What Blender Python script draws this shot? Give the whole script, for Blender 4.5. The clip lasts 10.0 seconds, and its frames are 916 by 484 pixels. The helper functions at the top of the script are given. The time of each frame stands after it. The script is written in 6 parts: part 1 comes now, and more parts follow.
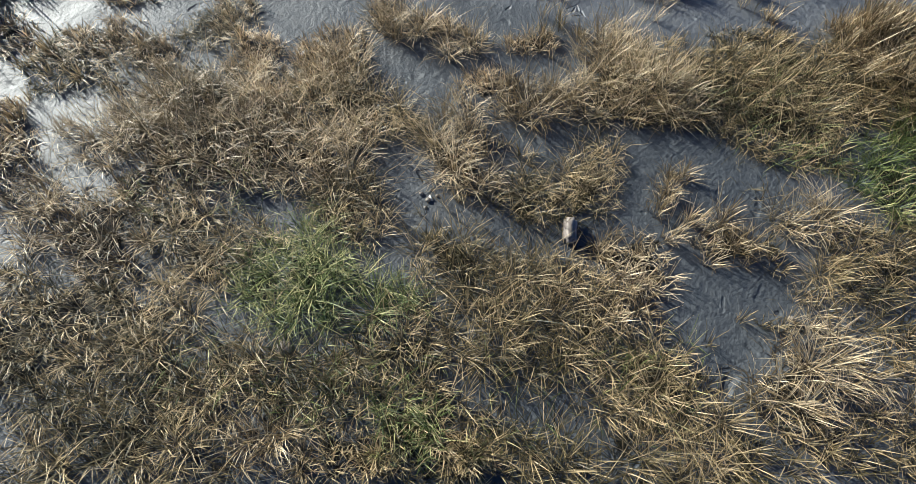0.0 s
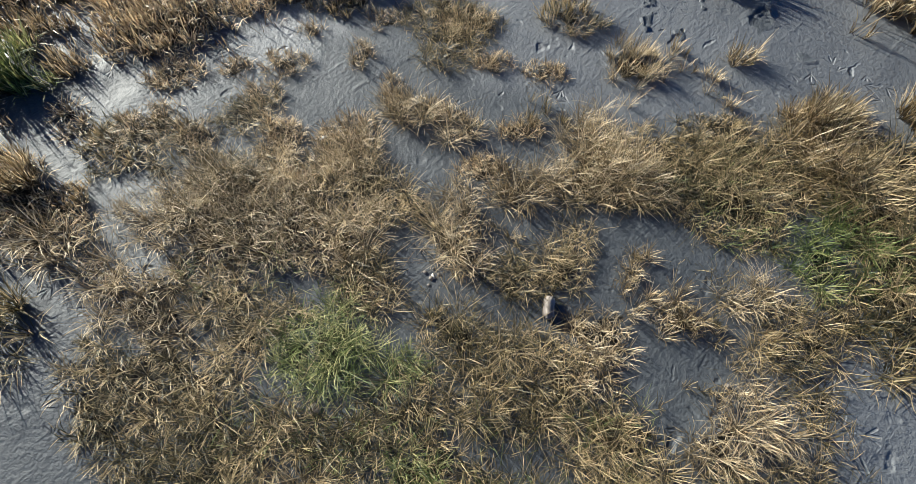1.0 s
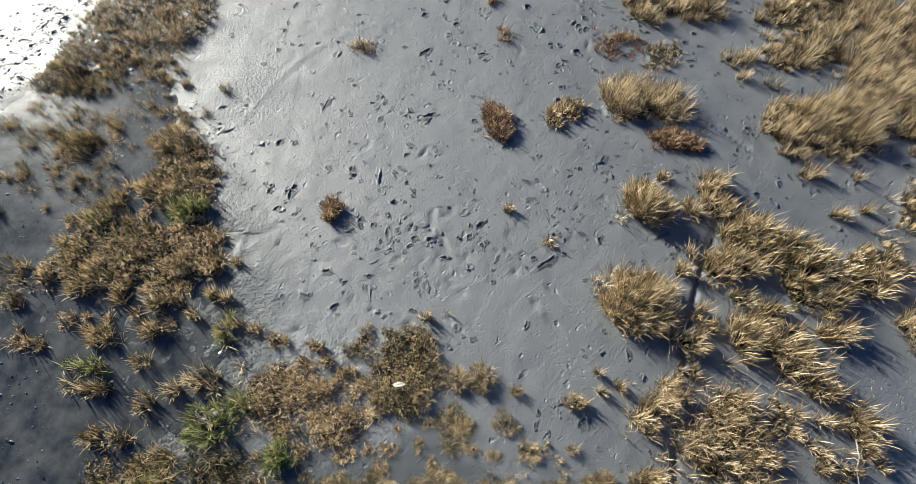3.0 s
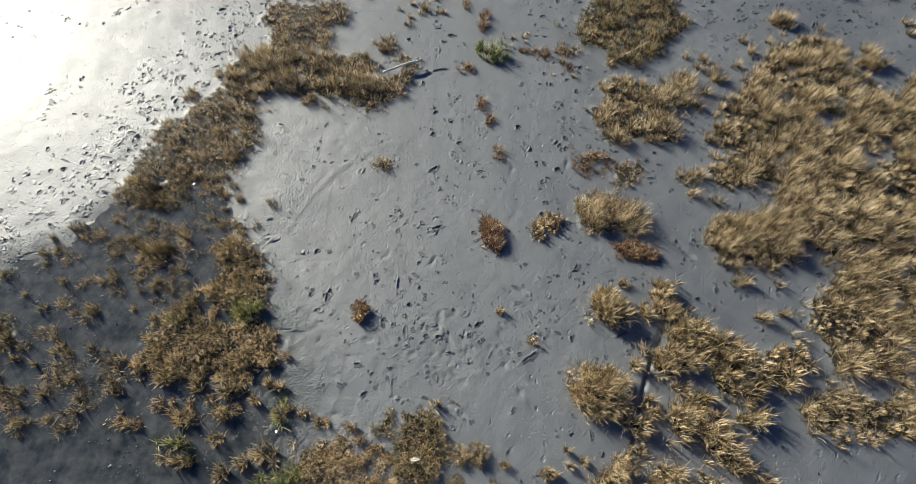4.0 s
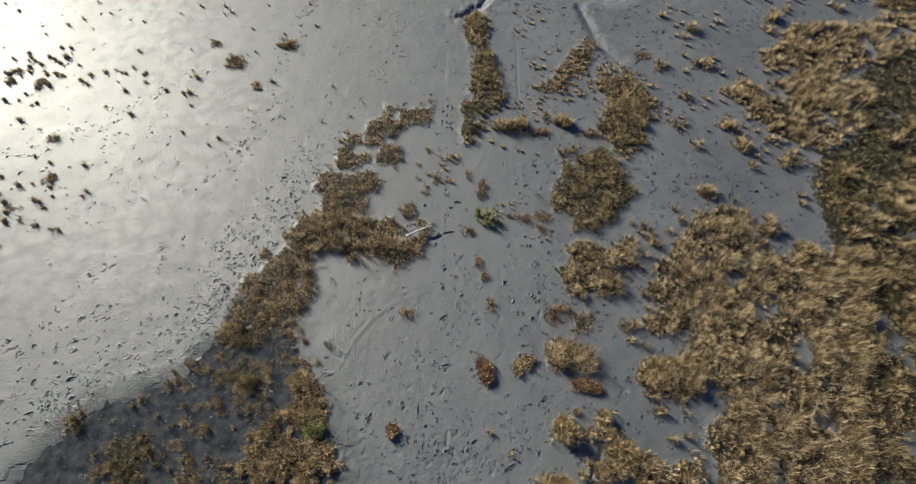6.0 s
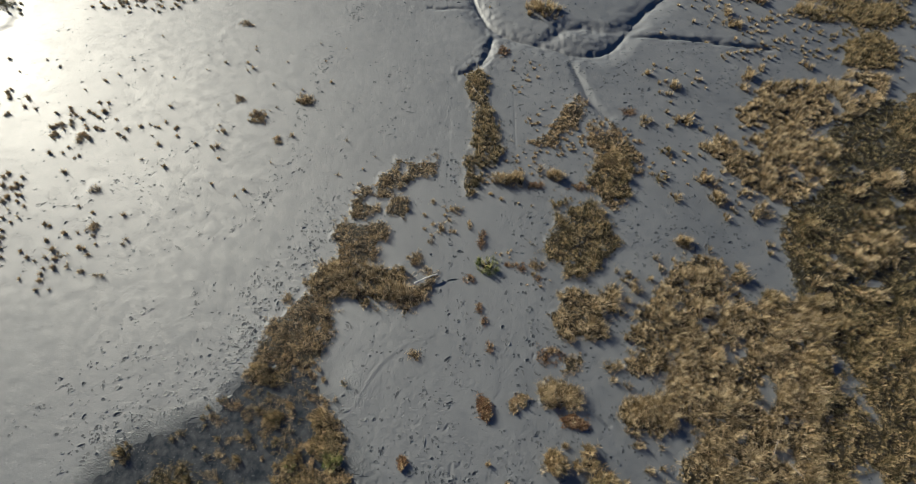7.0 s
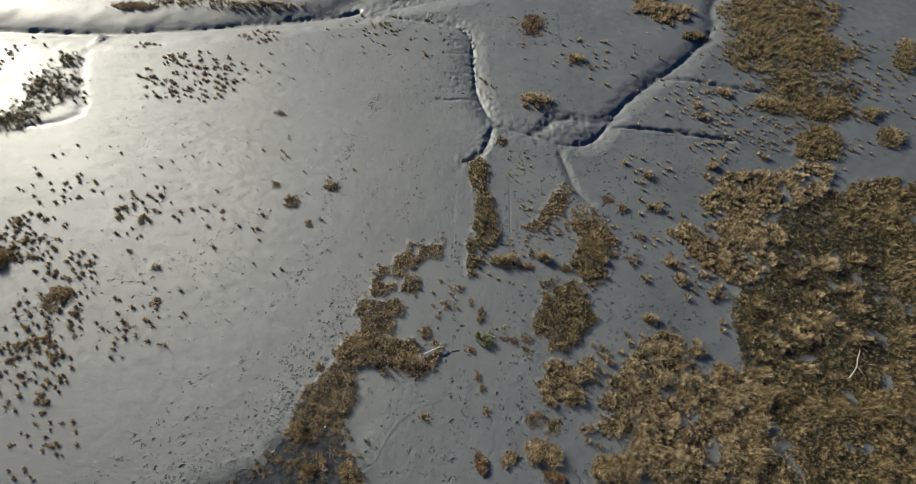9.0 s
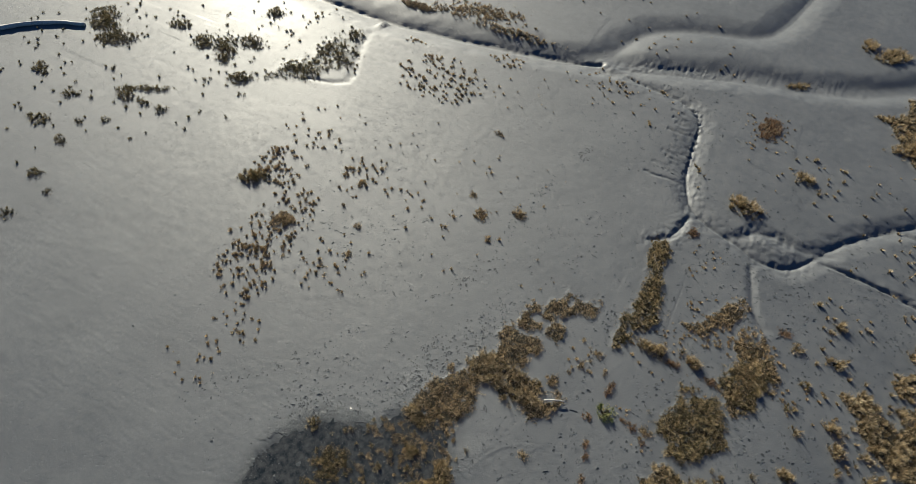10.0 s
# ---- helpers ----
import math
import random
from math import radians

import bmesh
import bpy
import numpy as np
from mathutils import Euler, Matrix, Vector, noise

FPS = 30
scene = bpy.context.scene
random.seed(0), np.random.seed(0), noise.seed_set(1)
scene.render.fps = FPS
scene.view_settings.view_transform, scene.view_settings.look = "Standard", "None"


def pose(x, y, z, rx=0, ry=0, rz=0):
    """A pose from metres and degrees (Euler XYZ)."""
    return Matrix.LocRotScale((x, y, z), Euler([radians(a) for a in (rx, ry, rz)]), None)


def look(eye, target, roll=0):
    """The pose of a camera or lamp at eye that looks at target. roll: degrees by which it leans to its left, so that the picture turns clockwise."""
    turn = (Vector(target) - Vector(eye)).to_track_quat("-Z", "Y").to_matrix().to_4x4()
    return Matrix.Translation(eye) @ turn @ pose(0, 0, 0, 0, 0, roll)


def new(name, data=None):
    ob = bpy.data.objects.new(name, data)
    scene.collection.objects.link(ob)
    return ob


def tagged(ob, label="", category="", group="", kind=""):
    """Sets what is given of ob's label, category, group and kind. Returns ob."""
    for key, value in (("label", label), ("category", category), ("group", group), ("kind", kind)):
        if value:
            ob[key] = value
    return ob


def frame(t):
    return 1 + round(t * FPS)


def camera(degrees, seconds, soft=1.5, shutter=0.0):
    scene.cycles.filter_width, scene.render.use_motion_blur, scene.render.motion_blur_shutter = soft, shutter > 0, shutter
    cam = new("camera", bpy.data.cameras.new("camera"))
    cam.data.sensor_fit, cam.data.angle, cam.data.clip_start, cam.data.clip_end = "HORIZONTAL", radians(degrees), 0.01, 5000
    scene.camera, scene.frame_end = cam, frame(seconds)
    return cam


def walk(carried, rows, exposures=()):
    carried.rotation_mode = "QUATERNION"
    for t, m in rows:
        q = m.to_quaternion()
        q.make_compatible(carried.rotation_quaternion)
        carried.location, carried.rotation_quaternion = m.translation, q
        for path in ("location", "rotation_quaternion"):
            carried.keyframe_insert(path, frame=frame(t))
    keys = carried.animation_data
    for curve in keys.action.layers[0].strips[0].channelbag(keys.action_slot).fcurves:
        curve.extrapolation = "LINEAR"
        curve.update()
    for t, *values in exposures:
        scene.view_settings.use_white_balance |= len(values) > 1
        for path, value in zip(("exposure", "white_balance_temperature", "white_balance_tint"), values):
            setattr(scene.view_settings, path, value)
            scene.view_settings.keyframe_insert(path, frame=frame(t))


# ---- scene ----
cam = camera(83.5, 10.0, soft=0.6)
PATH = [
    (0, (-0.427, -0.951, 1.768), (-0.43, -0.025, -0.005), 0.0),
    (0.5, (-0.421, -0.954, 1.783), (-0.425, -0.033, 0.008), 0.0),
    (1, (-0.415, -0.757, 2.31), (-0.421, 0.11, 0.507), -0.0),
    (1.5, (-0.417, -0.376, 3.614), (-0.423, 0.502, 1.817), -0.0),
    (2, (-0.407, 0.024, 5.12), (-0.415, 0.92, 3.332), 0.0),
    (2.5, (-0.396, 0.429, 6.611), (-0.408, 1.331, 4.826), -0.0),
    (2.7, (-0.398, 0.562, 7.223), (-0.411, 1.472, 5.442), -0.0),
    (3.8, (-0.445, 1.332, 10.594), (-0.462, 2.264, 8.824), 0.0),
    (4, (-0.451, 1.465, 11.281), (-0.469, 2.403, 9.514), 0.0),
    (4.5, (-0.464, 1.842, 12.982), (-0.485, 2.786, 11.219), -0.0),
    (5, (-0.476, 2.15, 14.695), (-0.5, 3.111, 12.941), -0.0),
    (5.5, (-0.484, 2.387, 16.39), (-0.51, 3.368, 14.647), -0.0),
    (7, (-0.594, 2.776, 20.822), (-0.628, 3.81, 19.111), 0.0),
    (7.5, (-0.624, 2.924, 22.365), (-0.66, 3.969, 20.66), 0.0),
    (8, (-0.645, 3.141, 23.869), (-0.685, 4.192, 22.168), 0.0),
    (8.5, (-0.649, 3.19, 25.302), (-0.692, 4.256, 23.611), 0.0),
    (9, (-0.644, 3.231, 26.741), (-0.69, 4.312, 25.059), 0.0),
    (9.5, (-1.297, 3.218, 28.143), (-1.503, 4.299, 26.473), 0.0),
    (10, (-2.448, 2.446, 29.009), (-3.02, 3.446, 27.375), -0.0),
]
walk(cam, [(t, look(eye, target, roll)) for t, eye, target, roll in PATH], [(0, 1.42, 4900, 9), (0.6, 1.42, 4900, 9), (1.5, 1.68, 5200, 9), (2.5, 1.72, 5150, 9), (4, 1.44, 5250, 9), (5.5, 1.21, 5350, 9), (9, 0.93, 5350, 8), (10, 0.87, 5350, 8)])

# ---- daylight: low sun over the far left of the marsh, clear sky ----
SUN_AZ, SUN_EL = -50.0, 19.5
world = bpy.data.worlds.new("world")
scene.world = world
world.use_nodes = True
wn = world.node_tree.nodes
sky = wn.new("ShaderNodeTexSky")
sky.sky_type = "NISHITA"
sky.sun_disc = False
sky.ozone_density, sky.dust_density = 6.0, 0.2
sky.sun_elevation, sky.sun_rotation = radians(SUN_EL), radians(SUN_AZ)
wn["Background"].inputs["Strength"].default_value = 0.025
world.node_tree.links.new(sky.outputs[0], wn["Background"].inputs["Color"])
sun_dir = Vector((math.sin(radians(SUN_AZ)) * math.cos(radians(SUN_EL)),
                  math.cos(radians(SUN_AZ)) * math.cos(radians(SUN_EL)), math.sin(radians(SUN_EL))))
sun = new("sun", bpy.data.lights.new("sun", "SUN"))
sun.data.energy, sun.data.angle, sun.data.color = 5.0, radians(0.55), (1.0, 0.83, 0.56)
sun.matrix_world = look(sun_dir * 80, (0, 0, 0))


# ---- materials ----
class Nodes:
    """A small writer of node materials."""

    def __init__(self, name):
        self.mat = bpy.data.materials.new(name)
        self.mat.use_nodes = True
        self.tree = self.mat.node_tree
        self.bsdf = self.tree.nodes["Principled BSDF"]
        self.out = self.tree.nodes["Material Output"]

    def node(self, kind, props=None, **inputs):
        n = self.tree.nodes.new(kind)
        for key, value in (props or {}).items():
            setattr(n, key, value)
        for key, value in inputs.items():
            self.put(n.inputs[int(key[1:])] if key[0] == "i" and key[1:].isdigit() else n.inputs[key.replace("_", " ")], value)
        return n

    def put(self, socket, value):
        if isinstance(value, bpy.types.NodeSocket):
            self.tree.links.new(value, socket)
        else:
            socket.default_value = value

    def math(self, op, a, b=0.0, c=0.0, clamp=False):
        return self.node("ShaderNodeMath", {"operation": op, "use_clamp": clamp}, i0=a, i1=b, i2=c).outputs[0]

    def vec(self, op, a, b=(0, 0, 0)):
        return self.node("ShaderNodeVectorMath", {"operation": op}, i0=a, i1=b).outputs[0]

    def noise(self, at, scale, detail=4.0, rough=0.55):
        return self.node("ShaderNodeTexNoise", None, Vector=at, Scale=scale, Detail=detail, Roughness=rough).outputs[0]

    def ramp(self, x, stops):
        n = self.node("ShaderNodeValToRGB", None, Fac=x)
        els = n.color_ramp.elements
        while len(els) < len(stops):
            els.new(0.5)
        for e, (p, c) in zip(els, stops):
            e.position, e.color = p, (*c, 1) if len(c) == 3 else c
        return n.outputs[0]

    def mix(self, f, a, b, blend="MIX"):
        n = self.node("ShaderNodeMix", {"data_type": "RGBA", "blend_type": blend})
        self.put(n.inputs[0], f), self.put(n.inputs[6], a), self.put(n.inputs[7], b)
        return n.outputs[2]

    def band(self, x, lo, hi):
        n = self.node("ShaderNodeMapRange", {"interpolation_type": "SMOOTHSTEP"}, i0=x, i1=lo, i2=hi)
        return n.outputs[0]


def rgb(*c):
    return (*c, 1.0)


def mud_material():
    m = Nodes("wet_mud")
    at = m.node("ShaderNodeNewGeometry").outputs["Position"]
    wet = m.node("ShaderNodeAttribute", {"attribute_name": "wet"}).outputs["Fac"]
    broad, middle, grain = m.noise(at, 0.22, 3), m.noise(at, 1.7, 5), m.noise(at, 38.0, 5, 0.65)
    tone = m.ramp(m.math("ADD", m.math("MULTIPLY", broad, 0.6), m.math("MULTIPLY", middle, 0.4)),
                  [(0.3, (0.06, 0.067, 0.076)), (0.5, (0.086, 0.093, 0.102)), (0.7, (0.12, 0.127, 0.134))])
    tone = m.mix(m.math("MULTIPLY", m.band(grain, 0.45, 0.75), 0.5), tone, rgb(0.07, 0.072, 0.073))
    # darker where wet; also holds painted shade among near stands and in prints
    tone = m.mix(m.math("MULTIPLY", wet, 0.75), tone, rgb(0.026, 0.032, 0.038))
    # wet film, patchy
    film = m.math("ADD", m.math("MULTIPLY", m.band(middle, 0.35, 0.7), 0.12), m.math("MULTIPLY", broad, 0.12))
    m.put(m.bsdf.inputs["Roughness"], m.math("ADD", 0.58, film))
    m.put(m.bsdf.inputs["IOR"], 1.95)
    film_gate = m.math("MULTIPLY", m.band(middle, 0.3, 0.7), 0.35)
    stirred = m.node("ShaderNodeAttribute", {"attribute_name": "churn"}).outputs["Fac"]
    m.put(m.bsdf.inputs["Coat Roughness"], m.math("SUBTRACT", 0.4, m.math("MULTIPLY", stirred, 0.14)))
    m.put(m.bsdf.inputs["Coat IOR"], 1.35)
    # matted dead stems under the stands, toned near black for shade between tufts
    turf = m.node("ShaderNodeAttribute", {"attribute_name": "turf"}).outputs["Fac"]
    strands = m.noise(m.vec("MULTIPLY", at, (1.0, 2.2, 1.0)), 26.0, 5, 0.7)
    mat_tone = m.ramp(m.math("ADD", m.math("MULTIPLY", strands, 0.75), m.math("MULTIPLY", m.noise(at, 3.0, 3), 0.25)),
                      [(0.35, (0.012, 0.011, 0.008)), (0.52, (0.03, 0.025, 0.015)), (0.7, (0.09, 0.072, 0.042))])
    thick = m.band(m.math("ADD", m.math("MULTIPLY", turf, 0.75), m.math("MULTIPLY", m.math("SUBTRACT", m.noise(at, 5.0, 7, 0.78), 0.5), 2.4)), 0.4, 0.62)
    m.put(m.bsdf.inputs["Coat Weight"], m.math("MULTIPLY", m.math("MAXIMUM", film_gate, m.math("MULTIPLY", stirred, 0.3)), m.math("SUBTRACT", 1.0, thick)))
    m.put(m.bsdf.inputs["Specular IOR Level"], m.math("MAXIMUM", 0.06, m.math("SUBTRACT", m.math("SUBTRACT", 0.5, m.math("MULTIPLY", wet, 0.32)), m.math("MULTIPLY", thick, 0.42))))
    # dents the size of a paw or a boot heel, stretched and turned by cell
    def dents(scale, keep, depth, lo, hi, key):
        slant = m.node("ShaderNodeVectorRotate", {"rotation_type": "Z_AXIS"}, Vector=at, Angle=0.6 + scale).outputs[0]
        warp = m.vec("ADD", m.vec("MULTIPLY", slant, (1.0, 0.6, 1.0)), m.vec("MULTIPLY", m.node("ShaderNodeTexNoise", None, Vector=at, Scale=scale * 1.3, Detail=2.0).outputs["Color"], (key, key, 0)))
        v = m.node("ShaderNodeTexVoronoi", {"voronoi_dimensions": "2D"}, Vector=warp, Scale=scale, Randomness=1.0)
        pick = m.node("ShaderNodeSeparateColor", None, i0=v.outputs["Color"])
        d = m.math("DIVIDE", v.outputs["Distance"], m.math("ADD", 0.5, pick.outputs[1]))
        pit = m.math("SUBTRACT", 1.0, m.band(d, lo, hi))
        rim = m.math("MULTIPLY", m.math("SUBTRACT", m.band(d, lo, hi), m.band(d, hi, hi * 1.8)), 0.05)
        gate = m.math("GREATER_THAN", pick.outputs[0], keep)
        return m.math("MULTIPLY", m.math("MULTIPLY", m.math("SUBTRACT", rim, pit), gate), depth)
    trodden = m.band(m.noise(at, 0.35, 2), 0.42, 0.62)
    # lines of prints that wander over the flat
    def trail(scale, shift, half):
        n = m.noise(m.vec("ADD", at, (shift, shift * 0.7, 0.0)), scale, 1, 0.3)
        return m.math("SUBTRACT", 1.0, m.band(m.math("ABSOLUTE", m.math("SUBTRACT", n, 0.5)), half * 0.5, half))
    trails = m.math("MAXIMUM", m.math("MAXIMUM", trail(0.16, 3.0, 0.016), trail(0.13, 31.0, 0.014)), trail(0.21, 57.0, 0.02))
    often = m.math("MINIMUM", m.math("ADD", m.math("ADD", 0.3, m.math("MULTIPLY", trodden, 0.45)), trails), 1.0)
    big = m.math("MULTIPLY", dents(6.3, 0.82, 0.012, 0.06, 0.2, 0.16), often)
    # shade and seep water of the deeper pits, painted near black
    pit_shade = m.math("MULTIPLY", m.band(m.math("MULTIPLY", big, -1.0), 0.006, 0.02), 0.8)
    tone = m.mix(pit_shade, tone, rgb(0.015, 0.016, 0.018))
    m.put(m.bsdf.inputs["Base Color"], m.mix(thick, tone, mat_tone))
    small = dents(11.0, 0.75, 0.004, 0.04, 0.2, 0.06)
    # three-toed bird prints, one to a cell
    v = m.node("ShaderNodeTexVoronoi", {"voronoi_dimensions": "2D"}, Vector=at, Scale=9.5, Randomness=1.0)
    pick = m.node("ShaderNodeSeparateColor", None, i0=v.outputs["Color"])
    rel = m.vec("SUBTRACT", at, v.outputs["Position"])
    turned = m.node("ShaderNodeVectorRotate", {"rotation_type": "Z_AXIS"}, Vector=rel, Angle=m.math("MULTIPLY", pick.outputs[0], 6.283)).outputs[0]
    toes = None
    for angle in (-0.62, 0.0, 0.62):
        q = m.node("ShaderNodeVectorRotate", {"rotation_type": "Z_AXIS"}, Vector=turned, Angle=angle).outputs[0]
        xyz = m.node("ShaderNodeSeparateXYZ", None, i0=q)
        along = m.math("SUBTRACT", xyz.outputs[1], m.math("MINIMUM", m.math("MAXIMUM", xyz.outputs[1], 0.0), 0.055))
        d = m.math("SQRT", m.math("ADD", m.math("POWER", m.math("ABSOLUTE", along), 2.0), m.math("POWER", m.math("ABSOLUTE", xyz.outputs[0]), 2.0)))
        toes = d if toes is None else m.math("MINIMUM", toes, d)
    bird = m.math("MULTIPLY", m.math("SUBTRACT", m.band(toes, 0.002, 0.008), 1.0), 0.008)
    bird = m.math("MULTIPLY", bird, m.math("GREATER_THAN", pick.outputs[1], 0.45))
    bird = m.math("MULTIPLY", bird, m.band(m.noise(at, 1.1, 1), 0.56, 0.62))
    height = m.math("ADD", m.math("ADD", big, small), bird)
    height = m.math("ADD", height, m.math("MULTIPLY", grain, 0.008))
    height = m.math("ADD", height, m.math("MULTIPLY", m.noise(at, 95.0, 3), 0.002))
    # drag marks and wind-combed lines
    combed = m.node("ShaderNodeVectorRotate", {"rotation_type": "Z_AXIS"}, Vector=at, Angle=-0.75).outputs[0]
    lines = m.noise(m.vec("MULTIPLY", combed, (2.0, 13.0, 1.0)), 1.0, 4, 0.6)
    height = m.math("ADD", height, m.math("MULTIPLY", m.band(lines, 0.55, 0.75), 0.003))
    height = m.math("ADD", height, m.math("MULTIPLY", m.noise(at, 9.0, 3), 0.005))
    churn = m.node("ShaderNodeAttribute", {"attribute_name": "churn"}).outputs["Fac"]
    clods = m.math("ADD", m.noise(at, 17.0, 4, 0.6), m.math("MULTIPLY", m.noise(at, 41.0, 3), 0.4))
    height = m.math("ADD", height, m.math("MULTIPLY", m.math("MULTIPLY", clods, churn), 0.06))
    height = m.math("ADD", height, m.math("MULTIPLY", m.math("MULTIPLY", strands, thick), 0.03))
    m.put(m.bsdf.inputs["Normal"], m.node("ShaderNodeBump", None, Strength=1.0, Distance=1.0, Height=height).outputs[0])
    return m.mat


def grass_material(name, low, mid, high, foot_shade):
    """Blades: tone by blade, by stand, and from a greener, shade-dark foot to a dry tip."""
    m = Nodes(name)
    at = m.node("ShaderNodeNewGeometry")
    one = at.outputs["Random Per Island"]
    stand = m.noise(at.outputs["Position"], 0.9, 3)
    fine = m.noise(at.outputs["Position"], 3.2, 3)
    tuft = m.node("ShaderNodeAttribute", {"attribute_name": "tuft"}).outputs["Fac"]
    x = m.math("ADD", m.math("ADD", m.math("MULTIPLY", one, 0.8), m.math("MULTIPLY", tuft, 0.45)), m.math("ADD", m.math("MULTIPLY", stand, 0.3), m.math("MULTIPLY", m.math("SUBTRACT", fine, 0.5), 0.9)))
    tone = m.ramp(x, [(0.36, low), (0.76, mid), (1.0, high)])
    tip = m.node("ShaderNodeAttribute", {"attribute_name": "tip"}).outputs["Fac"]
    # the shade low in a tuft is put into the blade's colour
    tone = m.mix(m.band(tip, 0.0, 0.55), foot_shade, tone)
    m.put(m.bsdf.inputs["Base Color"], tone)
    m.put(m.bsdf.inputs["Roughness"], 0.5)
    m.put(m.bsdf.inputs["Specular IOR Level"], 0.35)
    thin = m.node("ShaderNodeBsdfTranslucent", None, Color=tone)
    both = m.node("ShaderNodeMixShader", None, i0=0.27, i1=m.bsdf.outputs[0], i2=thin.outputs[0])
    m.put(m.out.inputs["Surface"], both.outputs[0])
    return m.mat


def wood_material(name, light, dark, scale=1.0):
    m = Nodes(name)
    at = m.node("ShaderNodeTexCoord").outputs["Object"]
    long = m.vec("MULTIPLY", at, (60 * scale, 60 * scale, 4 * scale))
    g = m.noise(long, 1.0, 5, 0.7)
    stain = m.noise(at, 7 * scale, 3)
    tone = m.mix(m.band(g, 0.35, 0.65), rgb(*dark), rgb(*light))
    tone = m.mix(m.math("MULTIPLY", m.band(stain, 0.5, 0.75), 0.6), tone, rgb(*[c * 0.55 for c in dark]))
    m.put(m.bsdf.inputs["Base Color"], tone)
    m.put(m.bsdf.inputs["Roughness"], 0.75)
    m.put(m.bsdf.inputs["Normal"], m.node("ShaderNodeBump", None, Strength=0.6, Distance=0.004 / scale, Height=g).outputs[0])
    return m.mat


def water_material():
    m = Nodes("still_water")
    at = m.node("ShaderNodeNewGeometry").outputs["Position"]
    m.put(m.bsdf.inputs["Base Color"], m.ramp(m.noise(at, 2.5, 5, 0.65), [(0.35, (0.02, 0.025, 0.03)), (0.65, (0.075, 0.077, 0.078))]))
    m.put(m.bsdf.inputs["Roughness"], m.math("ADD", 0.14, m.math("MULTIPLY", m.noise(at, 1.1, 4), 0.12)))
    m.put(m.bsdf.inputs["IOR"], 1.4)
    m.put(m.bsdf.inputs["Normal"], m.node("ShaderNodeBump", None, Strength=0.5, Distance=0.004, Height=m.noise(at, 14.0, 4, 0.65)).outputs[0])
    return m.mat


def shell_material():
    m = Nodes("bleached_shell")
    at = m.node("ShaderNodeTexCoord").outputs["Object"]
    m.put(m.bsdf.inputs["Base Color"], m.ramp(m.noise(at, 60, 4), [(0.3, (0.45, 0.43, 0.39)), (0.7, (0.68, 0.66, 0.62))]))
    m.put(m.bsdf.inputs["Roughness"], 0.6)
    return m.mat


MUD = mud_material()
GRASS = {
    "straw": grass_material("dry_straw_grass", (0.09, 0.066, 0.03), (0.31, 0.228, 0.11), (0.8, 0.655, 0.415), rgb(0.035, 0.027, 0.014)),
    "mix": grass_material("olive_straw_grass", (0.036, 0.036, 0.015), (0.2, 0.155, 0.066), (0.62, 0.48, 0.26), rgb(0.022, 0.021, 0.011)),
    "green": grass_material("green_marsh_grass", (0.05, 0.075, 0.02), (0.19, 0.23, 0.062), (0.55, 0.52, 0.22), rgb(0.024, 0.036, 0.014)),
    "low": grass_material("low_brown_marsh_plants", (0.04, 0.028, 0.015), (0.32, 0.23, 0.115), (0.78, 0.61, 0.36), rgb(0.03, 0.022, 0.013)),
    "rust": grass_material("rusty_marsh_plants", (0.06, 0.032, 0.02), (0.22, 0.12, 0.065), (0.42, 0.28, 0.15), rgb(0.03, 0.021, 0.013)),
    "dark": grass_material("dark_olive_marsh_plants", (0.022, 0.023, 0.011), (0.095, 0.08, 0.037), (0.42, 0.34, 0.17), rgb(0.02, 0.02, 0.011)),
}
WATER = water_material()
SHELL = shell_material()
CLOD = Nodes("wet_clod")
CLOD.put(CLOD.bsdf.inputs["Base Color"], CLOD.ramp(CLOD.node("ShaderNodeNewGeometry").outputs["Random Per Island"], [(0.0, (0.09, 0.092, 0.093)), (1.0, (0.24, 0.235, 0.225))]))
CLOD.put(CLOD.bsdf.inputs["Roughness"], 0.2)
CLOD.put(CLOD.bsdf.inputs["IOR"], 1.6)
WEATHERED = wood_material("weathered_wood", (0.4, 0.35, 0.3), (0.13, 0.105, 0.085))
BLEACHED = wood_material("bleached_driftwood", (0.68, 0.66, 0.62), (0.42, 0.39, 0.35), 0.5)
GREYWOOD = wood_material("grey_driftwood", (0.45, 0.42, 0.37), (0.25, 0.22, 0.19))
DARKWOOD = wood_material("dark_driftwood", (0.3, 0.26, 0.21), (0.12, 0.1, 0.08))

# ---- plan of the growth: kind, centre, half axes, turn ----
PLAN = []


def sward(kind, x, y, a, b, turn):
    PLAN.append((kind, x, y, a, b, turn, False, None))


def tussock(kind, x, y, a, b, turn):
    PLAN.append((kind, x, y, a, b, turn, True, None))


def stand(kind, ring):
    """A stand with an outline of its own."""
    px, py = [p[0] for p in ring], [p[1] for p in ring]
    PLAN.append((kind, (min(px) + max(px)) / 2, (min(py) + max(py)) / 2, (max(px) - min(px)) / 2, (max(py) - min(py)) / 2, 0, False, ring))


